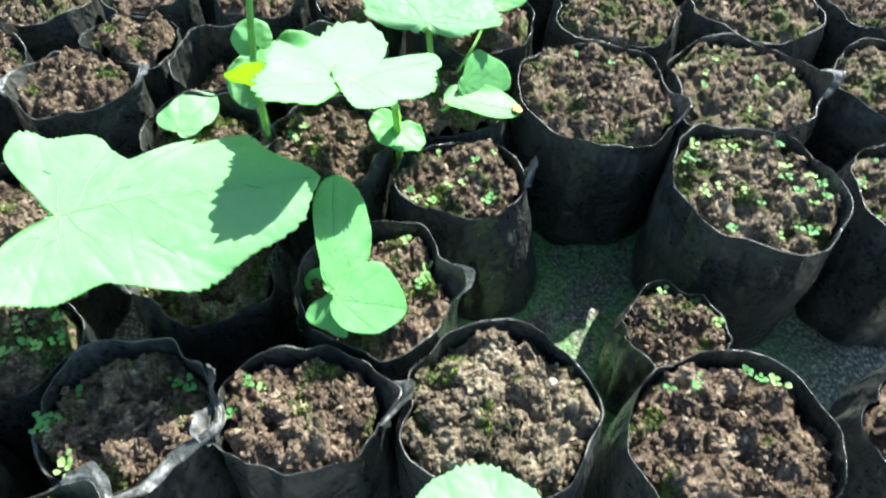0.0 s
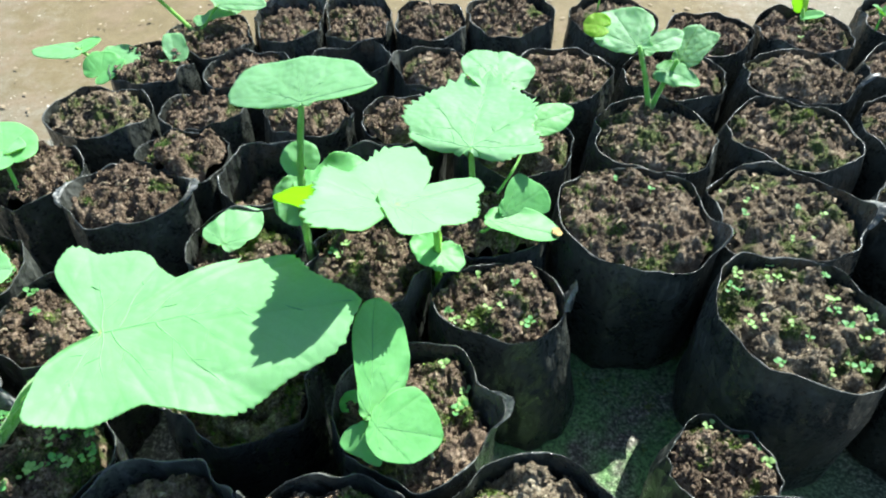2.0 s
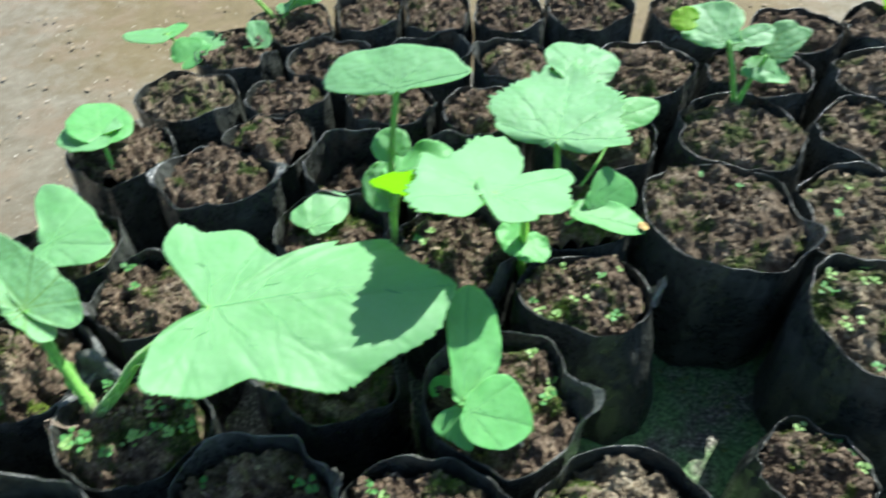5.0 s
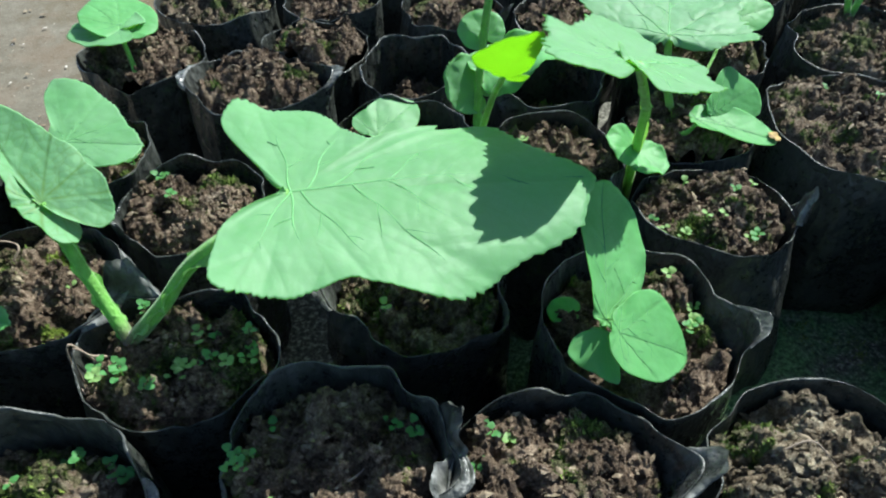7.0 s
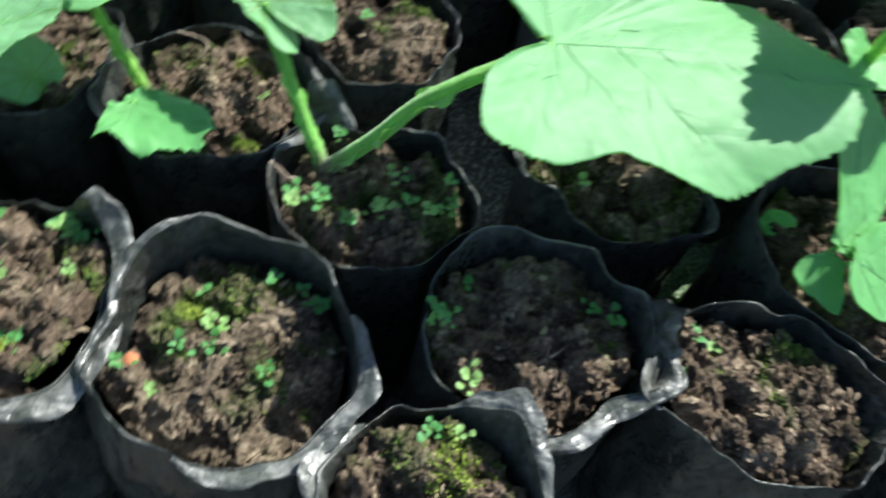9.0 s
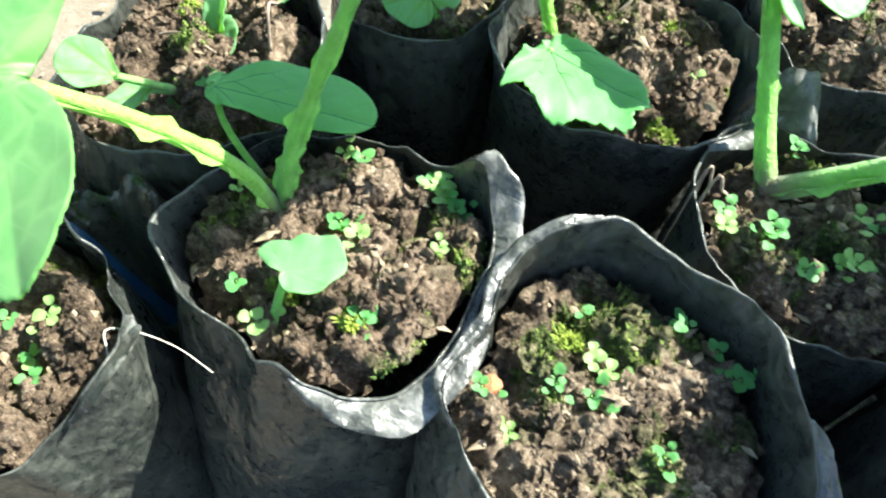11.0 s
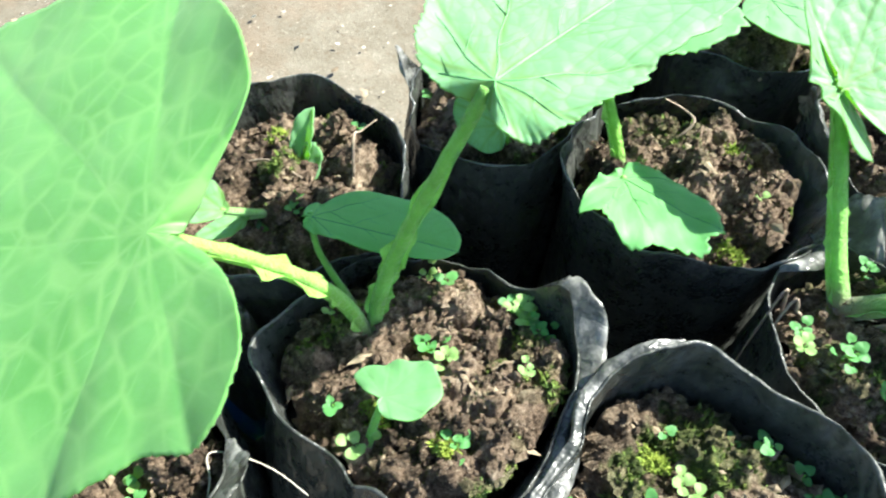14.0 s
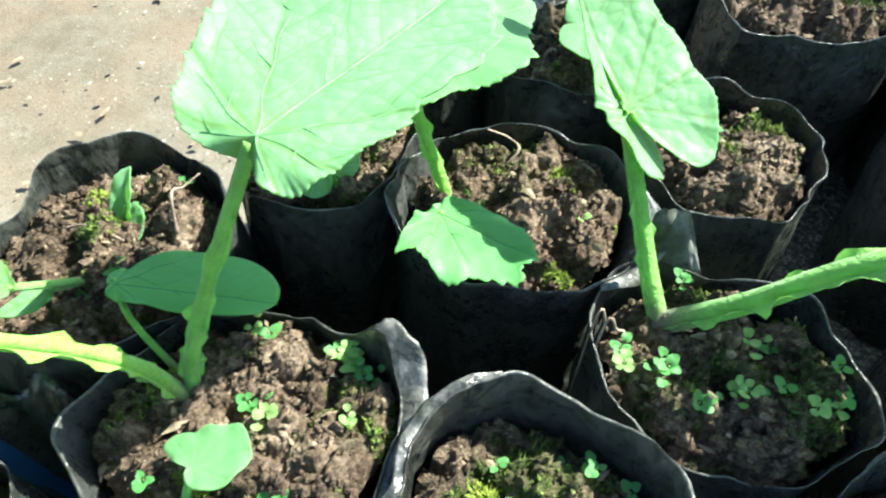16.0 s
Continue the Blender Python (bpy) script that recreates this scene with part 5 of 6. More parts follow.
blade(pg, (-0.2466, 0.7493, 0.1449), (-0.2101, 0.7725, 0.1478), (-0.2345, 0.7659, 0.1485), [(4, 1.01), (13, 0.8), (26, 0.55), (34, 0.25), (180, 0.04), (330, 0.15), (349, 0.35), (351, 0.63), (357, 1.0)], LEAF_PALE_SUNLIT, 0.04, 0.05, 0.04, 0.01, seed=39, fine=0.7)
blade(pg, (-0.2263, 0.7584, 0.1580), (-0.1837, 0.7670, 0.1564), (-0.2076, 0.7836, 0.1637), [(0, 1.02), (10, 1.0), (23, 0.7), (54, 0.59), (83, 0.58), (115, 0.41), (150, 0.1), (270, 0.08), (334, 0.29), (345, 0.58), (354, 0.88)], LEAF_PALE_SUNLIT, 0.04, 0.05, 0.05, 0.015, seed=40)
stalk(pg, [fg, (-0.242, 0.750, 0.140), (-0.232, 0.755, 0.153), (-0.2263, 0.7584, 0.158)], 0.0016, 0.0011)

pq = seedling(-0.322, 0.510, "seedling with two grey-green leaves")
fq = foot(-0.318, 0.506)
stalk(pq, [fq, (-0.320, 0.510, 0.142), (-0.327, 0.520, 0.158)], 0.0018, 0.0013)
blade(pq, (-0.327, 0.520, 0.159), (-0.3594, 0.5229, 0.1583), (-0.35, 0.50, 0.158), both(HEART), LEAF, 0.06, 0.05, 0.06, 0.02, seed=41)
blade(pq, (-0.328, 0.524, 0.160), (-0.3402, 0.5557, 0.1658), (-0.36, 0.54, 0.17), both(HEART), LEAF_YOUNG, 0.06, 0.05, 0.06, 0.02, seed=42)

pz = seedling(0.016, 0.200, "seedling with a toothed leaf at the front of the bags")
stalk(pz, [foot(0.012, 0.205), (0.008, 0.192, 0.145), (0.008, 0.180, 0.160)], 0.0016, 0.0012)
blade(pz, (0.010, 0.170, 0.163), (0.026, 0.206, 0.163), (-0.03, 0.19, 0.163), both(ROUND), LEAF, 0.04, 0.03, 0.04, 0.04, seed=43)

pn = seedling(-0.326, 0.418, "seedling half hidden by its neighbour's leaf")
fn = foot(-0.326, 0.418)
stalk(pn, [fn, (-0.322, 0.414, 0.140), (-0.315, 0.410, 0.154)], 0.0018, 0.0013)
blade(pn, (-0.315, 0.410, 0.155), (-0.274, 0.412, 0.155), (-0.336, 0.462, 0.160), [(0, 0.97), (5, 0.9), (25, 0.78), (48, 0.76), (84, 0.98), (103, 1.25), (115, 1.42), (124, 1.0), (130, 0.4), (180, 0.15), (287, 0.47), (321, 0.66), (331, 0.88), (345, 0.99)], LEAF, 0.03, 0.03, 0.04, 0.02, seed=44)


# ---- weeds that have come up in the soil ----
def little_leaf(name, material, seed):
    """One round, cupped seed leaf a unit long."""
    rng = np.random.default_rng(seed)
    a = np.linspace(0, 2 * math.pi, 14, endpoint=False)
    rr = 0.5 * (1 + 0.10 * np.cos(3 * a + seed) + 0.05 * rng.random(14))
    rr[7] *= 0.72
    V = [(0.5, 0, 0)]
    for s in (0.5, 1.0):
        for x, y in zip(rr * s * np.cos(a), rr * s * np.sin(a)):
            V.append((0.5 + x, y * 0.92, 0.22 * (y * y) * 2 - 0.10 * s * s))
    F = [(0, 1 + j, 1 + (j + 1) % 14) for j in range(14)] + grid_faces(2, 14, True, 1, True)
    V = np.array(V)
    flat = V * 0.006 + (seed, 0, 0)
    return mesh_of(name, V, F, material, blade=flat)


LITTLE = [little_leaf("leaf", WEED, 1), little_leaf("leaf", WEED, 5), little_leaf("leaf", WEED_PALE, 3)]
WEED_STEM = mesh_of("stem", *tube([(0, 0, -0.4), (0.02, 0.03, 0.3), (0, 0, 1)], [0.10, 0.08, 0.06], 5)[:2], STALK, along=[0.5] * 15)
weed_rng = np.random.default_rng(11)


def sprout(x, y, leaves, size=0.0031, pale=None):
    """A weed seedling: a short stem with small round leaves spread about it."""
    key = min(BAGS, key=lambda k: ((x - BAGS[k][0]) / BAGS[k][2]) ** 2 + ((y - BAGS[k][1]) / BAGS[k][3]) ** 2)
    bx, by, rx, ry = BAGS[key][:4]
    far = math.hypot((x - bx) / rx, (y - by) / ry)
    if far > 0.78:
        x, y = bx + (x - bx) * 0.78 / far, by + (y - by) * 0.78 / far
    z = soil_z(x, y)
    pale = weed_rng.random() < 0.3 if pale is None else pale
    owner = thing("weed", (x, y, z), "tiny pale green weed" if pale else "tiny bright green weed sprouting in the soil", "weed", "weeds in the bags")
    if pale:
        owner["label"] = "tiny pale yellow-green weed sprouting in the soil"
    h = 0.0025 + 0.003 * weed_rng.random()
    st = new("stem", WEED_STEM)
    st.parent = owner
    st.scale = (0.004, 0.004, h)
    turn = weed_rng.random() * 6.28
    for k in range(leaves):
        ob = new("leaf", LITTLE[2 if pale else k % 2])
        ob.parent = owner
        a = turn + k * 2.4
        ring = 0.0003 if k < 3 else 0.0045 * weed_rng.random()
        s = size * (0.7 + 0.6 * weed_rng.random())
        lift = radians(-28 * weed_rng.random() - (0 if k < 3 else 8))
        ob.matrix_basis = Matrix.Translation((ring * math.cos(a), ring * math.sin(a), h - 0.0012 * (k > 3) * weed_rng.random())) @ Euler((0, lift, a)).to_matrix().to_4x4() @ Matrix.Diagonal((s, s, s, 1))


sprout(0.139, 0.337, 5)
sprout(0.155, 0.337, 4)
sprout(0.162, 0.330, 5)
sprout(0.169, 0.320, 4)
sprout(0.174, 0.308, 5)
sprout(0.130, 0.253, 6)
sprout(0.119, 0.256, 3)
sprout(0.162, 0.266, 4)
sprout(0.170, 0.265, 4)
sprout(0.170, 0.253, 6)
sprout(-0.106, 0.275, 6)
sprout(0.164, 0.413, 4)
sprout(0.171, 0.426, 3)
sprout(0.200, 0.435, 5)
sprout(0.215, 0.435, 5)
sprout(0.233, 0.426, 4)
sprout(0.251, 0.387, 4)
sprout(0.242, 0.374, 4)
sprout(0.221, 0.386, 4)
sprout(0.226, 0.379, 5)
sprout(0.179, 0.353, 4)
sprout(0.171, 0.386, 4)
sprout(0.227, 0.352, 4)
sprout(0.291, 0.421, 5)
sprout(0.274, 0.391, 5)
sprout(0.263, 0.368, 4)
sprout(-0.005, 0.396, 5)
sprout(-0.012, 0.404, 4)
sprout(0.004, 0.390, 5)
sprout(0.041, 0.393, 4)
sprout(0.032, 0.416, 4)
sprout(-0.013, 0.353, 3)
sprout(-0.005, 0.330, 6)
sprout(-0.001, 0.333, 5)
sprout(-0.081, 0.441, 5)
sprout(-0.087, 0.448, 4)
sprout(-0.078, 0.452, 4)
sprout(-0.219, 0.289, 6)
sprout(-0.190, 0.300, 5)
sprout(-0.214, 0.312, 5)
sprout(0.117, 0.533, 2)
sprout(0.135, 0.502, 3)
sprout(0.235, 0.486, 3)
sprout(0.181, 0.464, 3)
sprout(0.197, 0.481, 3)
sprout(-0.197, 0.308, 4)
sprout(-0.193, 0.297, 4)
sprout(-0.222, 0.288, 7)
sprout(-0.216, 0.291, 5)
sprout(-0.222, 0.310, 6)
sprout(-0.202, 0.289, 4)
sprout(-0.262, 0.277, 5)
sprout(-0.210, 0.294, 3)
sprout(-0.231, 0.277, 5)
sprout(-0.242, 0.282, 5)
sprout(-0.108, 0.254, 5)
sprout(-0.100, 0.252, 6)
sprout(-0.087, 0.266, 4)
sprout(-0.181, 0.269, 2)
sprout(-0.192, 0.249, 7)
sprout(-0.192, 0.242, 6)
sprout(-0.192, 0.254, 5)
sprout(-0.143, 0.334, 3)
sprout(-0.122, 0.269, 5)
sprout(-0.285, 0.423, 5)
sprout(-0.274, 0.414, 5)
sprout(-0.255, 0.385, 3)
sprout(-0.291, 0.429, 4)
sprout(-0.259, 0.251, 4)
sprout(-0.239, 0.251, 3)
sprout(-0.003, 0.333, 6)
sprout(0.001, 0.344, 5)
sprout(-0.132, 0.272, 4)
sprout(-0.286, 0.203, 5)
sprout(-0.275, 0.200, 7)
sprout(-0.250, 0.251, 3)
sprout(-0.228, 0.249, 4)
sprout(-0.276, 0.242, 2)
sprout(-0.261, 0.228, 4)
sprout(-0.316, 0.229, 5)
sprout(-0.326, 0.256, 8)
sprout(-0.321, 0.256, 7)
sprout(-0.337, 0.220, 5)
sprout(-0.353, 0.243, 4)
sprout(-0.311, 0.248, 4)
sprout(-0.240, 0.214, 5)
sprout(-0.177, 0.219, 8)
sprout(-0.182, 0.210, 7)
sprout(-0.171, 0.210, 6)
sprout(-0.354, 0.190, 4)
sprout(-0.328, 0.260, 6)
sprout(-0.322, 0.259, 4)
sprout(-0.316, 0.251, 4)
sprout(-0.375, 0.214, 3)
sprout(-0.345, 0.222, 6)
sprout(-0.363, 0.247, 5)
sprout(-0.422, 0.285, 2)
sprout(-0.416, 0.288, 2)
sprout(-0.413, 0.241, 6)
sprout(-0.284, 0.329, 3)
sprout(-0.395, 0.150, 3)
sprout(-0.388, 0.146, 3)
sprout(-0.383, 0.142, 4)
sprout(-0.387, 0.156, 5)
sprout(-0.247, 0.319, 6)
sprout(-0.265, 0.283, 5)
sprout(-0.252, 0.253, 3)
sprout(-0.225, 0.252, 5)
sprout(-0.271, 0.215, 5)
sprout(-0.412, 0.316, 5)
sprout(-0.315, 0.251, 4)
sprout(-0.320, 0.200, 7)
sprout(-0.342, 0.185, 6)
sprout(-0.266, 0.228, 6)
sprout(-0.262, 0.218, 6)
sprout(-0.244, 0.282, 6)

# pale scraps of seed leaves that lie thick in a few bags
for key, count in (("R", 16), ("N0", 8), ("M2", 6), ("M3", 7), ("J", 5), ("A7", 5)):
    for _ in range(count):
        a, r = weed_rng.random() * 6.28, 0.3 + 0.5 * weed_rng.random()
        sprout(BAGS[key][0] + BAGS[key][2] * r * math.cos(a), BAGS[key][1] + BAGS[key][3] * r * math.sin(a), 2, 0.0029, weed_rng.random() < 0.85)


# ---- clutter ----
def crumpled_sheet(x0, y0, rx, ry, high, seed, label):
    """An empty bag with a coloured stripe, crumpled, that lies on the ground between filled ones."""
    def fall(x, y):
        r = np.hypot(x, y) * (1 + 0.15 * vnoise(np.stack([np.arctan2(y, x) * 2, x * 0 + seed, x * 0], 1)))
        key = np.stack([x * 2.2, y * 2.2, x * 0 + seed], 1)
        fade = np.clip((1.0 - r) * 2.5, 0, 1)
        return GROUND + 0.003 + fade * high * (0.55 + 0.3 * fbm(key, 2) + 0.10 * (0.5 - np.abs(vnoise(key * 2.7))))

    n = 70
    X, Y = np.meshgrid(np.linspace(-1, 1, n), np.linspace(-1, 1, n))
    x, y = X.ravel(), Y.ravel()
    owner = thing("empty_bag", (x0, y0, GROUND), label, "plastic bag")
    part("sheet", mesh_of("sheet", np.stack([x0 + rx * x, y0 + ry * y, fall(x, y)], 1), grid_faces(n, n, False), FILM, scuff_glare=np.full(n * n, 0.04)), owner)
    t = np.repeat(np.linspace(-0.55, 0.62, 40), 4)
    k = np.tile(np.linspace(-1, 1, 4), 40)
    u, v = t, -0.12 + 0.28 * t + 0.075 * k
    part("stripe", mesh_of("stripe", np.stack([x0 + rx * u, y0 + ry * v, fall(u, v) + 0.0006], 1), grid_faces(40, 4, False), BLUE), owner, "dark blue stripe")


crumpled_sheet(-0.425, 0.185, 0.060, 0.042, 0.125, 2, "crumpled empty black plastic bag with a blue stripe")


# ---- small things in and between the bags ----
def thread(name, points, thick, material, label, category, group=""):
    """A dry root, twig or thread through a few points."""
    owner = thing(name, points[0], label, category, group)
    path = bezier(points, 24)
    verts, faces, along = tube(path, [thick * (1 - 0.5 * i / len(path)) for i in range(len(path))], 6, 0.08)
    part("strand", mesh_of("strand", verts, faces, material, along=along), owner)


def lying(points, lift=0.001):
    """The same plan points, each a little above the soil; a third number raises a point."""
    return [(p[0], p[1], soil_z(p[0], p[1]) + lift + (p[2] if len(p) > 2 else 0)) for p in points]


thread("dry_root", lying([(-0.256, 0.300), (-0.259, 0.292, 0.008), (-0.263, 0.286, 0.009), (-0.263, 0.280, 0.003), (-0.257, 0.276)]), 0.0006, TWIG, "curled dry root lifted off the soil", "root", "dry roots in the bags")
thread("dry_root", lying([(-0.262, 0.296), (-0.266, 0.288, 0.010), (-0.266, 0.280, 0.004), (-0.261, 0.272)]), 0.0005, TWIG, "curled dry root lifted off the soil", "root", "dry roots in the bags")
thread("dry_root", lying([(-0.405, 0.262), (-0.408, 0.268, 0.006), (-0.413, 0.277, 0.012), (-0.411, 0.284, 0.020)]), 0.0006, TWIG, "thin dry twig sticking out of the soil", "twig", "dry roots in the bags")
thread("dry_root", lying([(-0.320, 0.340), (-0.316, 0.348, 0.006), (-0.322, 0.352, 0.010), (-0.328, 0.346, 0.012)]), 0.0006, TWIG, "bent dry root beside a stalk", "root", "dry roots in the bags")
thread("dry_root", lying([(-0.443, 0.246), (-0.432, 0.250, 0.002), (-0.420, 0.252, 0.001)]), 0.0005, TWIG, "thin dry root lying on the soil", "root", "dry roots in the bags")
thread("dry_root", lying([(-0.150, 0.240), (-0.142, 0.250, 0.003), (-0.136, 0.262, 0.002)]), 0.0005, TWIG, "thin dry root lying on the soil", "root", "dry roots in the bags")
thread("dry_root", lying([(0.010, 0.262), (0.024, 0.266, 0.003), (0.034, 0.260, 0.001)]), 0.0005, TWIG, "thin dry root lying on the soil", "root", "dry roots in the bags")
thread("dry_root", lying([(-0.022, 0.790), (-0.028, 0.786, 0.02), (-0.033, 0.780, 0.034)]), 0.0008, TWIG, "thin dry twig sticking out of the soil", "twig", "dry roots in the bags")
thread("bare_seedling", lying([(0.142, 0.790), (0.146, 0.794, 0.026), (0.158, 0.800, 0.050)]), 0.0012, STALK_YELLOW, "bare yellowing seedling without leaves in its bag", "seedling", "seedlings in the bags")
thread("white_thread", [(-0.366, 0.150, 0.128), (-0.3695, 0.157, 0.133), (-0.3735, 0.1614, 0.136), (-0.369, 0.1657, 0.133), (-0.3585, 0.169, 0.130), (-0.3477, 0.1696, 0.126)], 0.0003, DRY, "pale torn strand of film on the bags", "thread")


def pebble(x, y, size, material, label, seed):
    rng = np.random.default_rng(seed)
    bm = bmesh.new()
    bmesh.ops.create_icosphere(bm, subdivisions=2, radius=size)
    for v in bm.verts:
        v.co *= 0.85 + 0.3 * rng.random()
        v.co.z *= 0.7
    me = bpy.data.meshes.new("pebble")
    bm.to_mesh(me)
    bm.free()
    me.materials.append(material)
    ob = new("pebble", me)
    ob.location = (x, y, soil_z(x, y) + size * 0.4)
    tagged(ob, label, "pebble")


ORANGE = plain_material("fired_clay", (0.42, 0.15, 0.06), 0.85, (0.30, 0.11, 0.05), 400)
pebble(-0.285, 0.207, 0.0026, ORANGE, "orange crumb of fired clay on the soil", 1)
pebble(-0.300, 0.188, 0.0022, DRY, "pale dry pebble beside the film rim", 2)
pebble(0.060, 0.262, 0.0026, DRY, "pale dry pebble on the soil", 3)
pebble(-0.020, 0.300, 0.0022, DRY, "pale dry pebble on the soil", 4)


def dry_bract(x, y, lift, seed, label):
    """A withered flower or bract: a few pale curled flakes."""
    rng = np.random.default_rng(seed)
    owner = thing("withered_flower", (x, y, soil_z(x, y)), label, "withered flower")
    z = soil_z(x, y) + lift
    for k in range(5):
        a = rng.random() * 6.28
        tip = (x + 0.008 * math.cos(a), y + 0.008 * math.sin(a), z + 0.005 * rng.random())
        side = (x + 0.004 * math.cos(a + 1.4), y + 0.004 * math.sin(a + 1.4), z + 0.004)
        blade(owner, (x, y, z), tip, side, both(OVAL), DRY, 0.2, 0.3, 0.2, 0.0, 20, seed=k + seed, name="flake", fine=0.4)


dry_bract(-0.359, 0.258, 0.013, 3, "withered pale flower on the soil by the rim")

# small seedlings among the weeds
r4 = seedling(-0.4282, 0.260, "small pale seedling with ragged leaves")
r4f = foot(-0.4282, 0.260)
stalk(r4, [r4f, (-0.4275, 0.261, 0.131), (-0.4261, 0.2624, 0.138)], 0.0013, 0.0010, STALK_YELLOW)
blade(r4, (-0.4272, 0.2614, 0.134), (-0.4300, 0.2700, 0.147), (-0.4350, 0.265, 0.138), both(OVAL), LEAF_PALE_SUNLIT, 0.1, 0.15, 0.1, 0.04, 20, seed=71, fine=0.5)
blade(r4, (-0.4278, 0.2606, 0.130), (-0.4180, 0.2560, 0.132), (-0.4220, 0.264, 0.133), both(LOBED), LEAF_PALE_SUNLIT, 0.1, 0.1, 0.1, 0.04, 10, seed=72, fine=0.5)
blade(r4, (-0.4280, 0.2604, 0.129), (-0.4290, 0.2520, 0.132), (-0.4230, 0.253, 0.131), both(ROUND), LEAF_YOUNG, 0.1, 0.1, 0.1, 0.02, 10, seed=73, fine=0.5)
a7 = seedling(0.350, 0.7825, "slim young seedling with an upright folded leaf")
stalk(a7, [foot(0.350, 0.7825), (0.348, 0.784, 0.135), (0.346, 0.786, 0.142)], 0.0018, 0.0014, STALK_YELLOW)
blade(a7, (0.346, 0.786, 0.142), (0.3415, 0.794, 0.168), (0.356, 0.789, 0.152), both(OVAL), LEAF_BUD, 0.05, 0.2, 0.05, 0.0, 25, seed=74, fine=0.6)
blade(a7, (0.348, 0.784, 0.134), (0.365, 0.776, 0.142), (0.36, 0.790, 0.14), both(OVAL), LEAF_YOUNG, 0.05, 0.1, 0.05, 0.0, 10, seed=75, fine=0.5)
a8 = seedling(0.415, 0.765, "slim young seedling with two narrow leaves")
stalk(a8, [foot(0.415, 0.765), (0.416, 0.767, 0.135), (0.417, 0.768, 0.145)], 0.0013, 0.0010)
blade(a8, (0.417, 0.768, 0.145), (0.427, 0.772, 0.158), (0.42, 0.780, 0.15), both(OVAL), LEAF, 0.1, 0.1, 0.05, 0.0, 10, seed=76, fine=0.5)
blade(a8, (0.417, 0.768, 0.145), (0.406, 0.770, 0.155), (0.41, 0.760, 0.15), both(OVAL), LEAF, 0.1, 0.1, 0.05, 0.0, 10, seed=77, fine=0.5)


def ground_moss():
    """Moss and pale litter on the earth between the bags."""
    rng = np.random.default_rng(77)
    tufts = 9000
    at = np.stack([0.09 + 0.14 * (rng.random(tufts) - 0.5), 0.37 + 0.16 * (rng.random(tufts) - 0.5), np.full(tufts, GROUND + 0.004)], 1)
    keep = (((at[:, 0] - 0.08) / 0.044) ** 2 + ((at[:, 1] - 0.35) / 0.06) ** 2 > 1) & (vnoise(at * (45, 45, 0) + 5) + 0.3 * vnoise(at * (200, 200, 0)) > -0.15)
    at = at[keep]
    at[:, 2] += 0.003 * fbm(at * (60, 60, 0) + 3, 3)
    tufts = len(at)
    lean = rng.normal(0, 0.001, (tufts, 2))
    w, wide, high = rng.random(tufts) * 6.2832, 0.0004 + 0.0005 * rng.random(tufts), 0.001 + 0.0026 * rng.random(tufts)
    ox, oy = wide * np.cos(w), wide * np.sin(w)
    tv = np.stack([at + np.stack([ox, oy, w * 0], 1), at - np.stack([ox, oy, w * 0], 1), at + np.stack([lean[:, 0], lean[:, 1], high], 1), at + np.stack([-oy, ox, w * 0], 1)], 1).reshape(-1, 3)
    tf = (np.array([(0, 1, 2), (1, 3, 2), (3, 0, 2)])[None] + 4 * np.arange(tufts)[:, None, None]).reshape(-1, 3).tolist()
    tagged(new("moss", mesh_of("moss", tv, tf, MOSS, False)), "green moss on damp earth between the bags", "moss", kind="stuff")


ground_moss()


def yard_grit():
    """Grit and flakes of dry leaf, strewn over the yard beside and behind the bags."""
    rng = np.random.default_rng(5)
    solid = np.array([(0, 0, 0.6), (0.9, 0, 0), (0.28, 0.85, 0.1), (-0.73, 0.53, 0), (-0.73, -0.53, 0.1), (0.28, -0.85, 0), (0, 0, -0.4)])
    sides = np.array([(0, 1, 2), (0, 2, 3), (0, 3, 4), (0, 4, 5), (0, 5, 1), (6, 2, 1), (6, 3, 2), (6, 4, 3), (6, 5, 4), (6, 1, 5)])
    for material, count, small, large, flat, label in ((DRY, 2600, 0.0004, 0.0017, 0.5, "pale grit strewn over the yard"), (LITTER, 2800, 0.0005, 0.0034, 0.22, "brown flakes of dry leaf on the yard"), (BED, 220, 0.0005, 0.0022, 0.4, "dark crumbs of soil spilt on the yard")):
        x, y = -0.95 + 1.7 * rng.random(count * 3), 0.15 + 1.3 * rng.random(count * 3)
        open_yard = ((x < -0.44) | (y > 0.84)) & (vnoise(np.stack([x * 14, y * 14, x * 0 + count], 1)) > -0.25)
        x, y = x[open_yard][:count], y[open_yard][:count]
        m = len(x)
        size = small + (large - small) * rng.random(m) ** 3.5
        turn = rng.random(m) * 6.2832
        shape = solid[None] * size[:, None, None] * (0.5 + 0.8 * rng.random((m, 7, 1))) * np.stack([1 + rng.random(m), np.ones(m), np.full(m, flat)], 1)[:, None]
        c, d = np.cos(turn)[:, None], np.sin(turn)[:, None]
        shape = np.stack([shape[..., 0] * c - shape[..., 1] * d, shape[..., 0] * d + shape[..., 1] * c, shape[..., 2]], 2)
        at = np.stack([x, y, np.full(m, GROUND + 0.0006) + 0.2 * size], 1)
        faces = (sides[None] + 7 * np.arange(m)[:, None, None]).reshape(-1, 3).tolist()
        tagged(new("grit", mesh_of("grit", (at[:, None] + shape).reshape(-1, 3), faces, material, False)), label, "grit", kind="stuff")


yard_grit()


MOSS_BRIGHT = plain_material("yellow_green_moss", (0.11, 0.17, 0.02), 0.9, (0.25, 0.31, 0.045), 180)


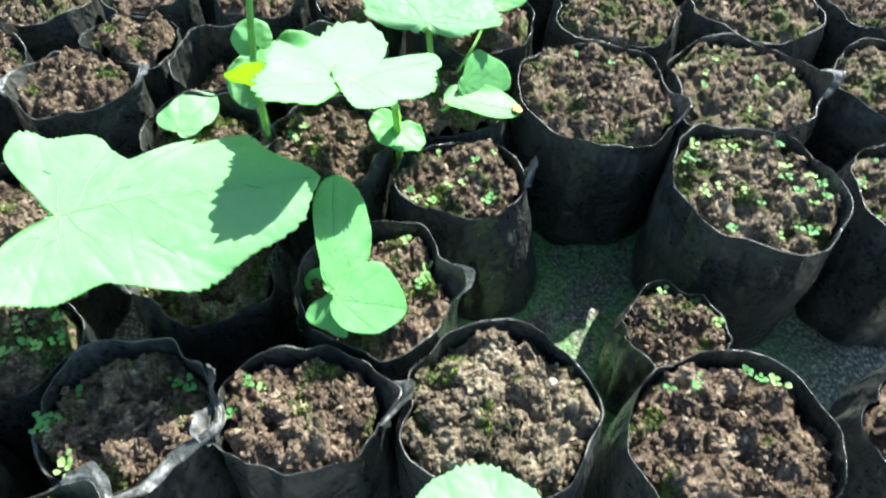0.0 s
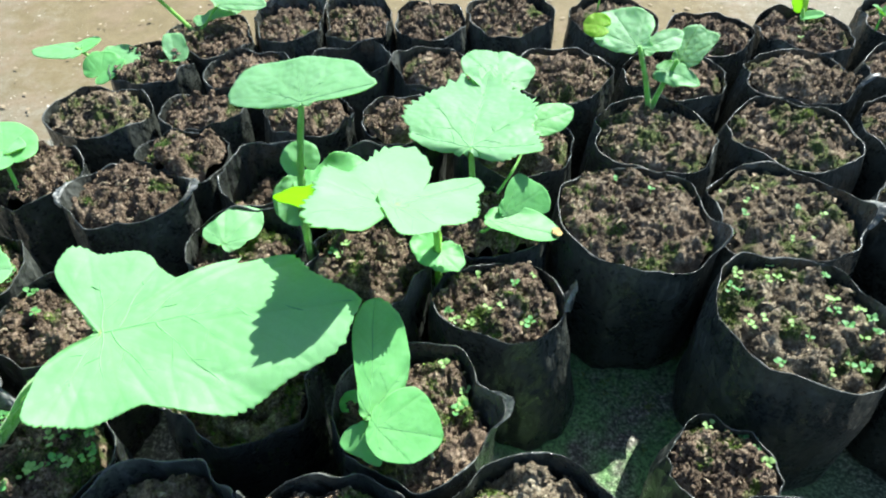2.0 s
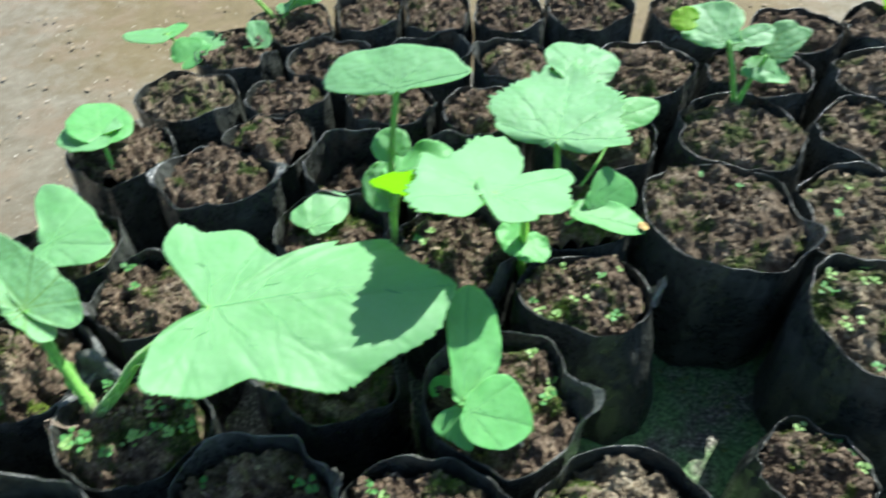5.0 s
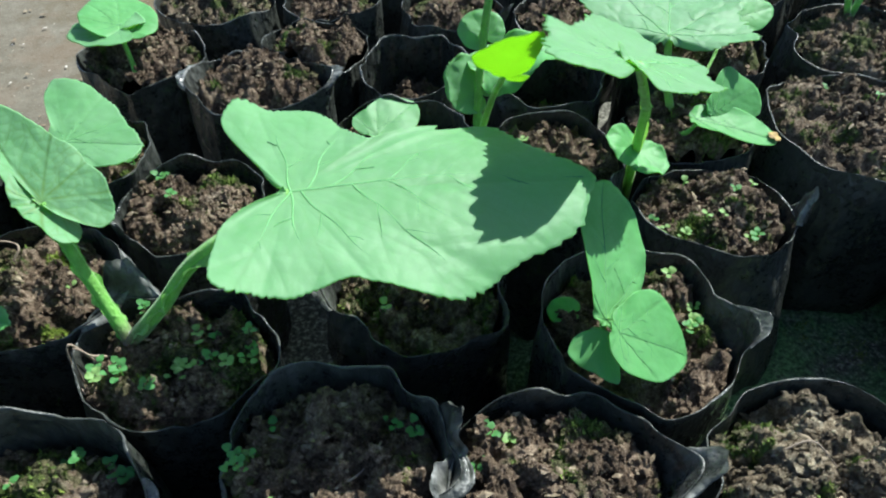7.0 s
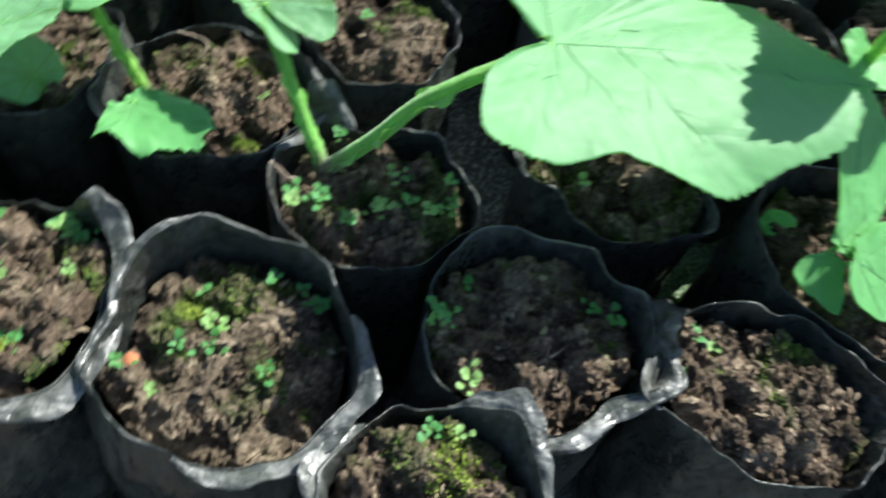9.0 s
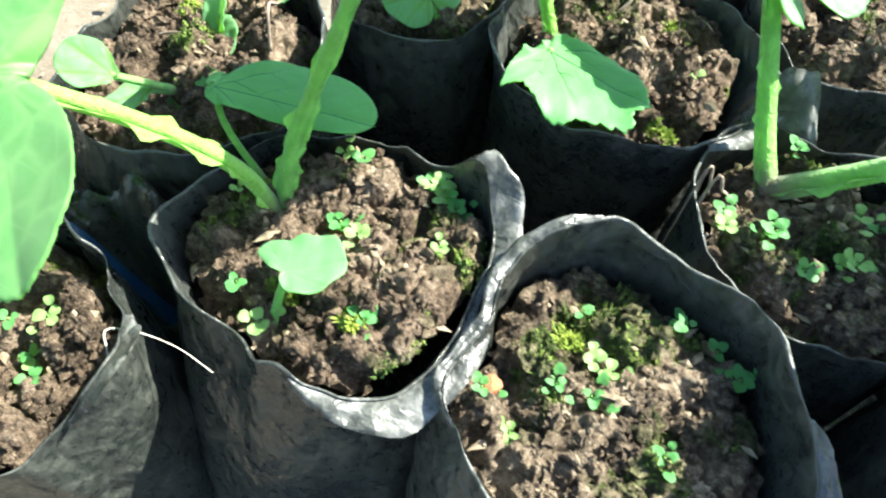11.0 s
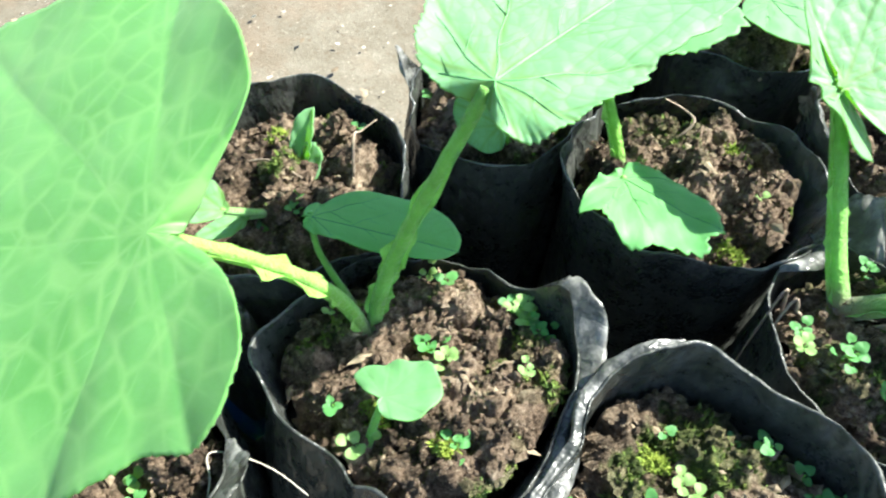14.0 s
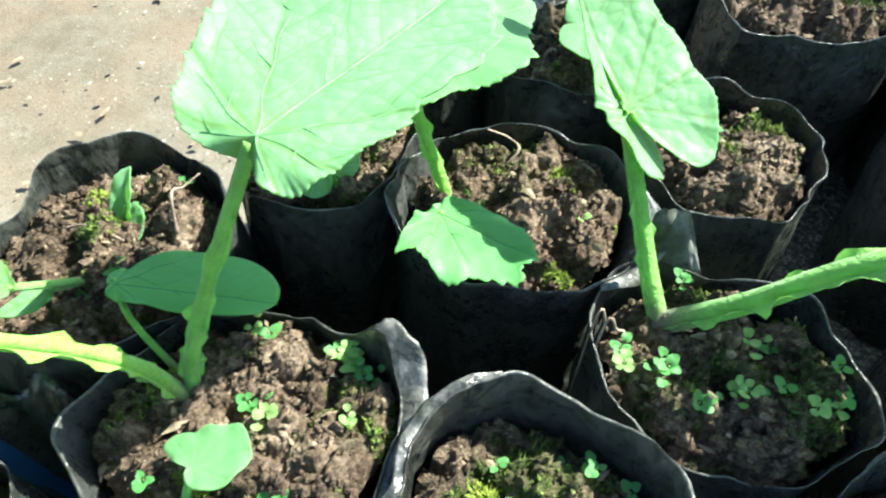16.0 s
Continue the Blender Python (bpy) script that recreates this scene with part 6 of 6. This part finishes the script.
def moss_tuft(x, y, radius, count, seed):
    """A cushion of moss on the soil."""
    rng = np.random.default_rng(seed)
    w, r = rng.random(count) * 6.2832, radius * np.sqrt(rng.random(count)) * (0.7 + 0.3 * rng.random(count))
    at = np.stack([x + r * np.cos(w), y + r * np.sin(w) * 0.8, np.zeros(count)], 1)
    at[:, 2] = [soil_z(p[0], p[1]) for p in at]
    at[:, 2] += 0.0004 + 0.0015 * (1 - r / radius)
    a, wide, high = rng.random(count) * 6.2832, 0.0003 + 0.0004 * rng.random(count), 0.0008 + 0.0016 * rng.random(count)
    ox, oy, lean = wide * np.cos(a), wide * np.sin(a), rng.normal(0, 0.0008, (count, 2))
    tv = np.stack([at + np.stack([ox, oy, a * 0], 1), at - np.stack([ox, oy, a * 0], 1), at + np.stack([lean[:, 0], lean[:, 1], high], 1), at + np.stack([-oy, ox, a * 0], 1)], 1).reshape(-1, 3)
    tf = (np.array([(0, 1, 2), (1, 3, 2), (3, 0, 2)])[None] + 4 * np.arange(count)[:, None, None]).reshape(-1, 3).tolist()
    tagged(new("moss", mesh_of("moss", tv, tf, MOSS_BRIGHT, False)), "bright yellow-green cushion of moss on the soil", "moss", kind="stuff")


for i, (mx, my, mr) in enumerate(((-0.262, 0.176, 0.010), (-0.170, 0.196, 0.014), (-0.180, 0.172, 0.010), (-0.322, 0.198, 0.005), (-0.345, 0.196, 0.005), (-0.440, 0.262, 0.006), (-0.296, 0.345, 0.008), (-0.275, 0.232, 0.006), (-0.283, 0.306, 0.006), (0.292, 0.610, 0.012))):
    moss_tuft(mx, my, mr, int(90 + 26000 * mr), 300 + i)

SCORCH = plain_material("scorched_leaf", (0.34, 0.24, 0.07), 0.8, (0.16, 0.10, 0.04), 300)
blade(pe, (0.0625, 0.4615, 0.1396), (0.0675, 0.4607, 0.1386), (0.064, 0.47, 0.1396), both(ROUND), SCORCH, 0.1, 0.1, 0.15, 0.05, seed=81, name="scorched_tip", fine=0.5, label="scorched brown leaf tip")
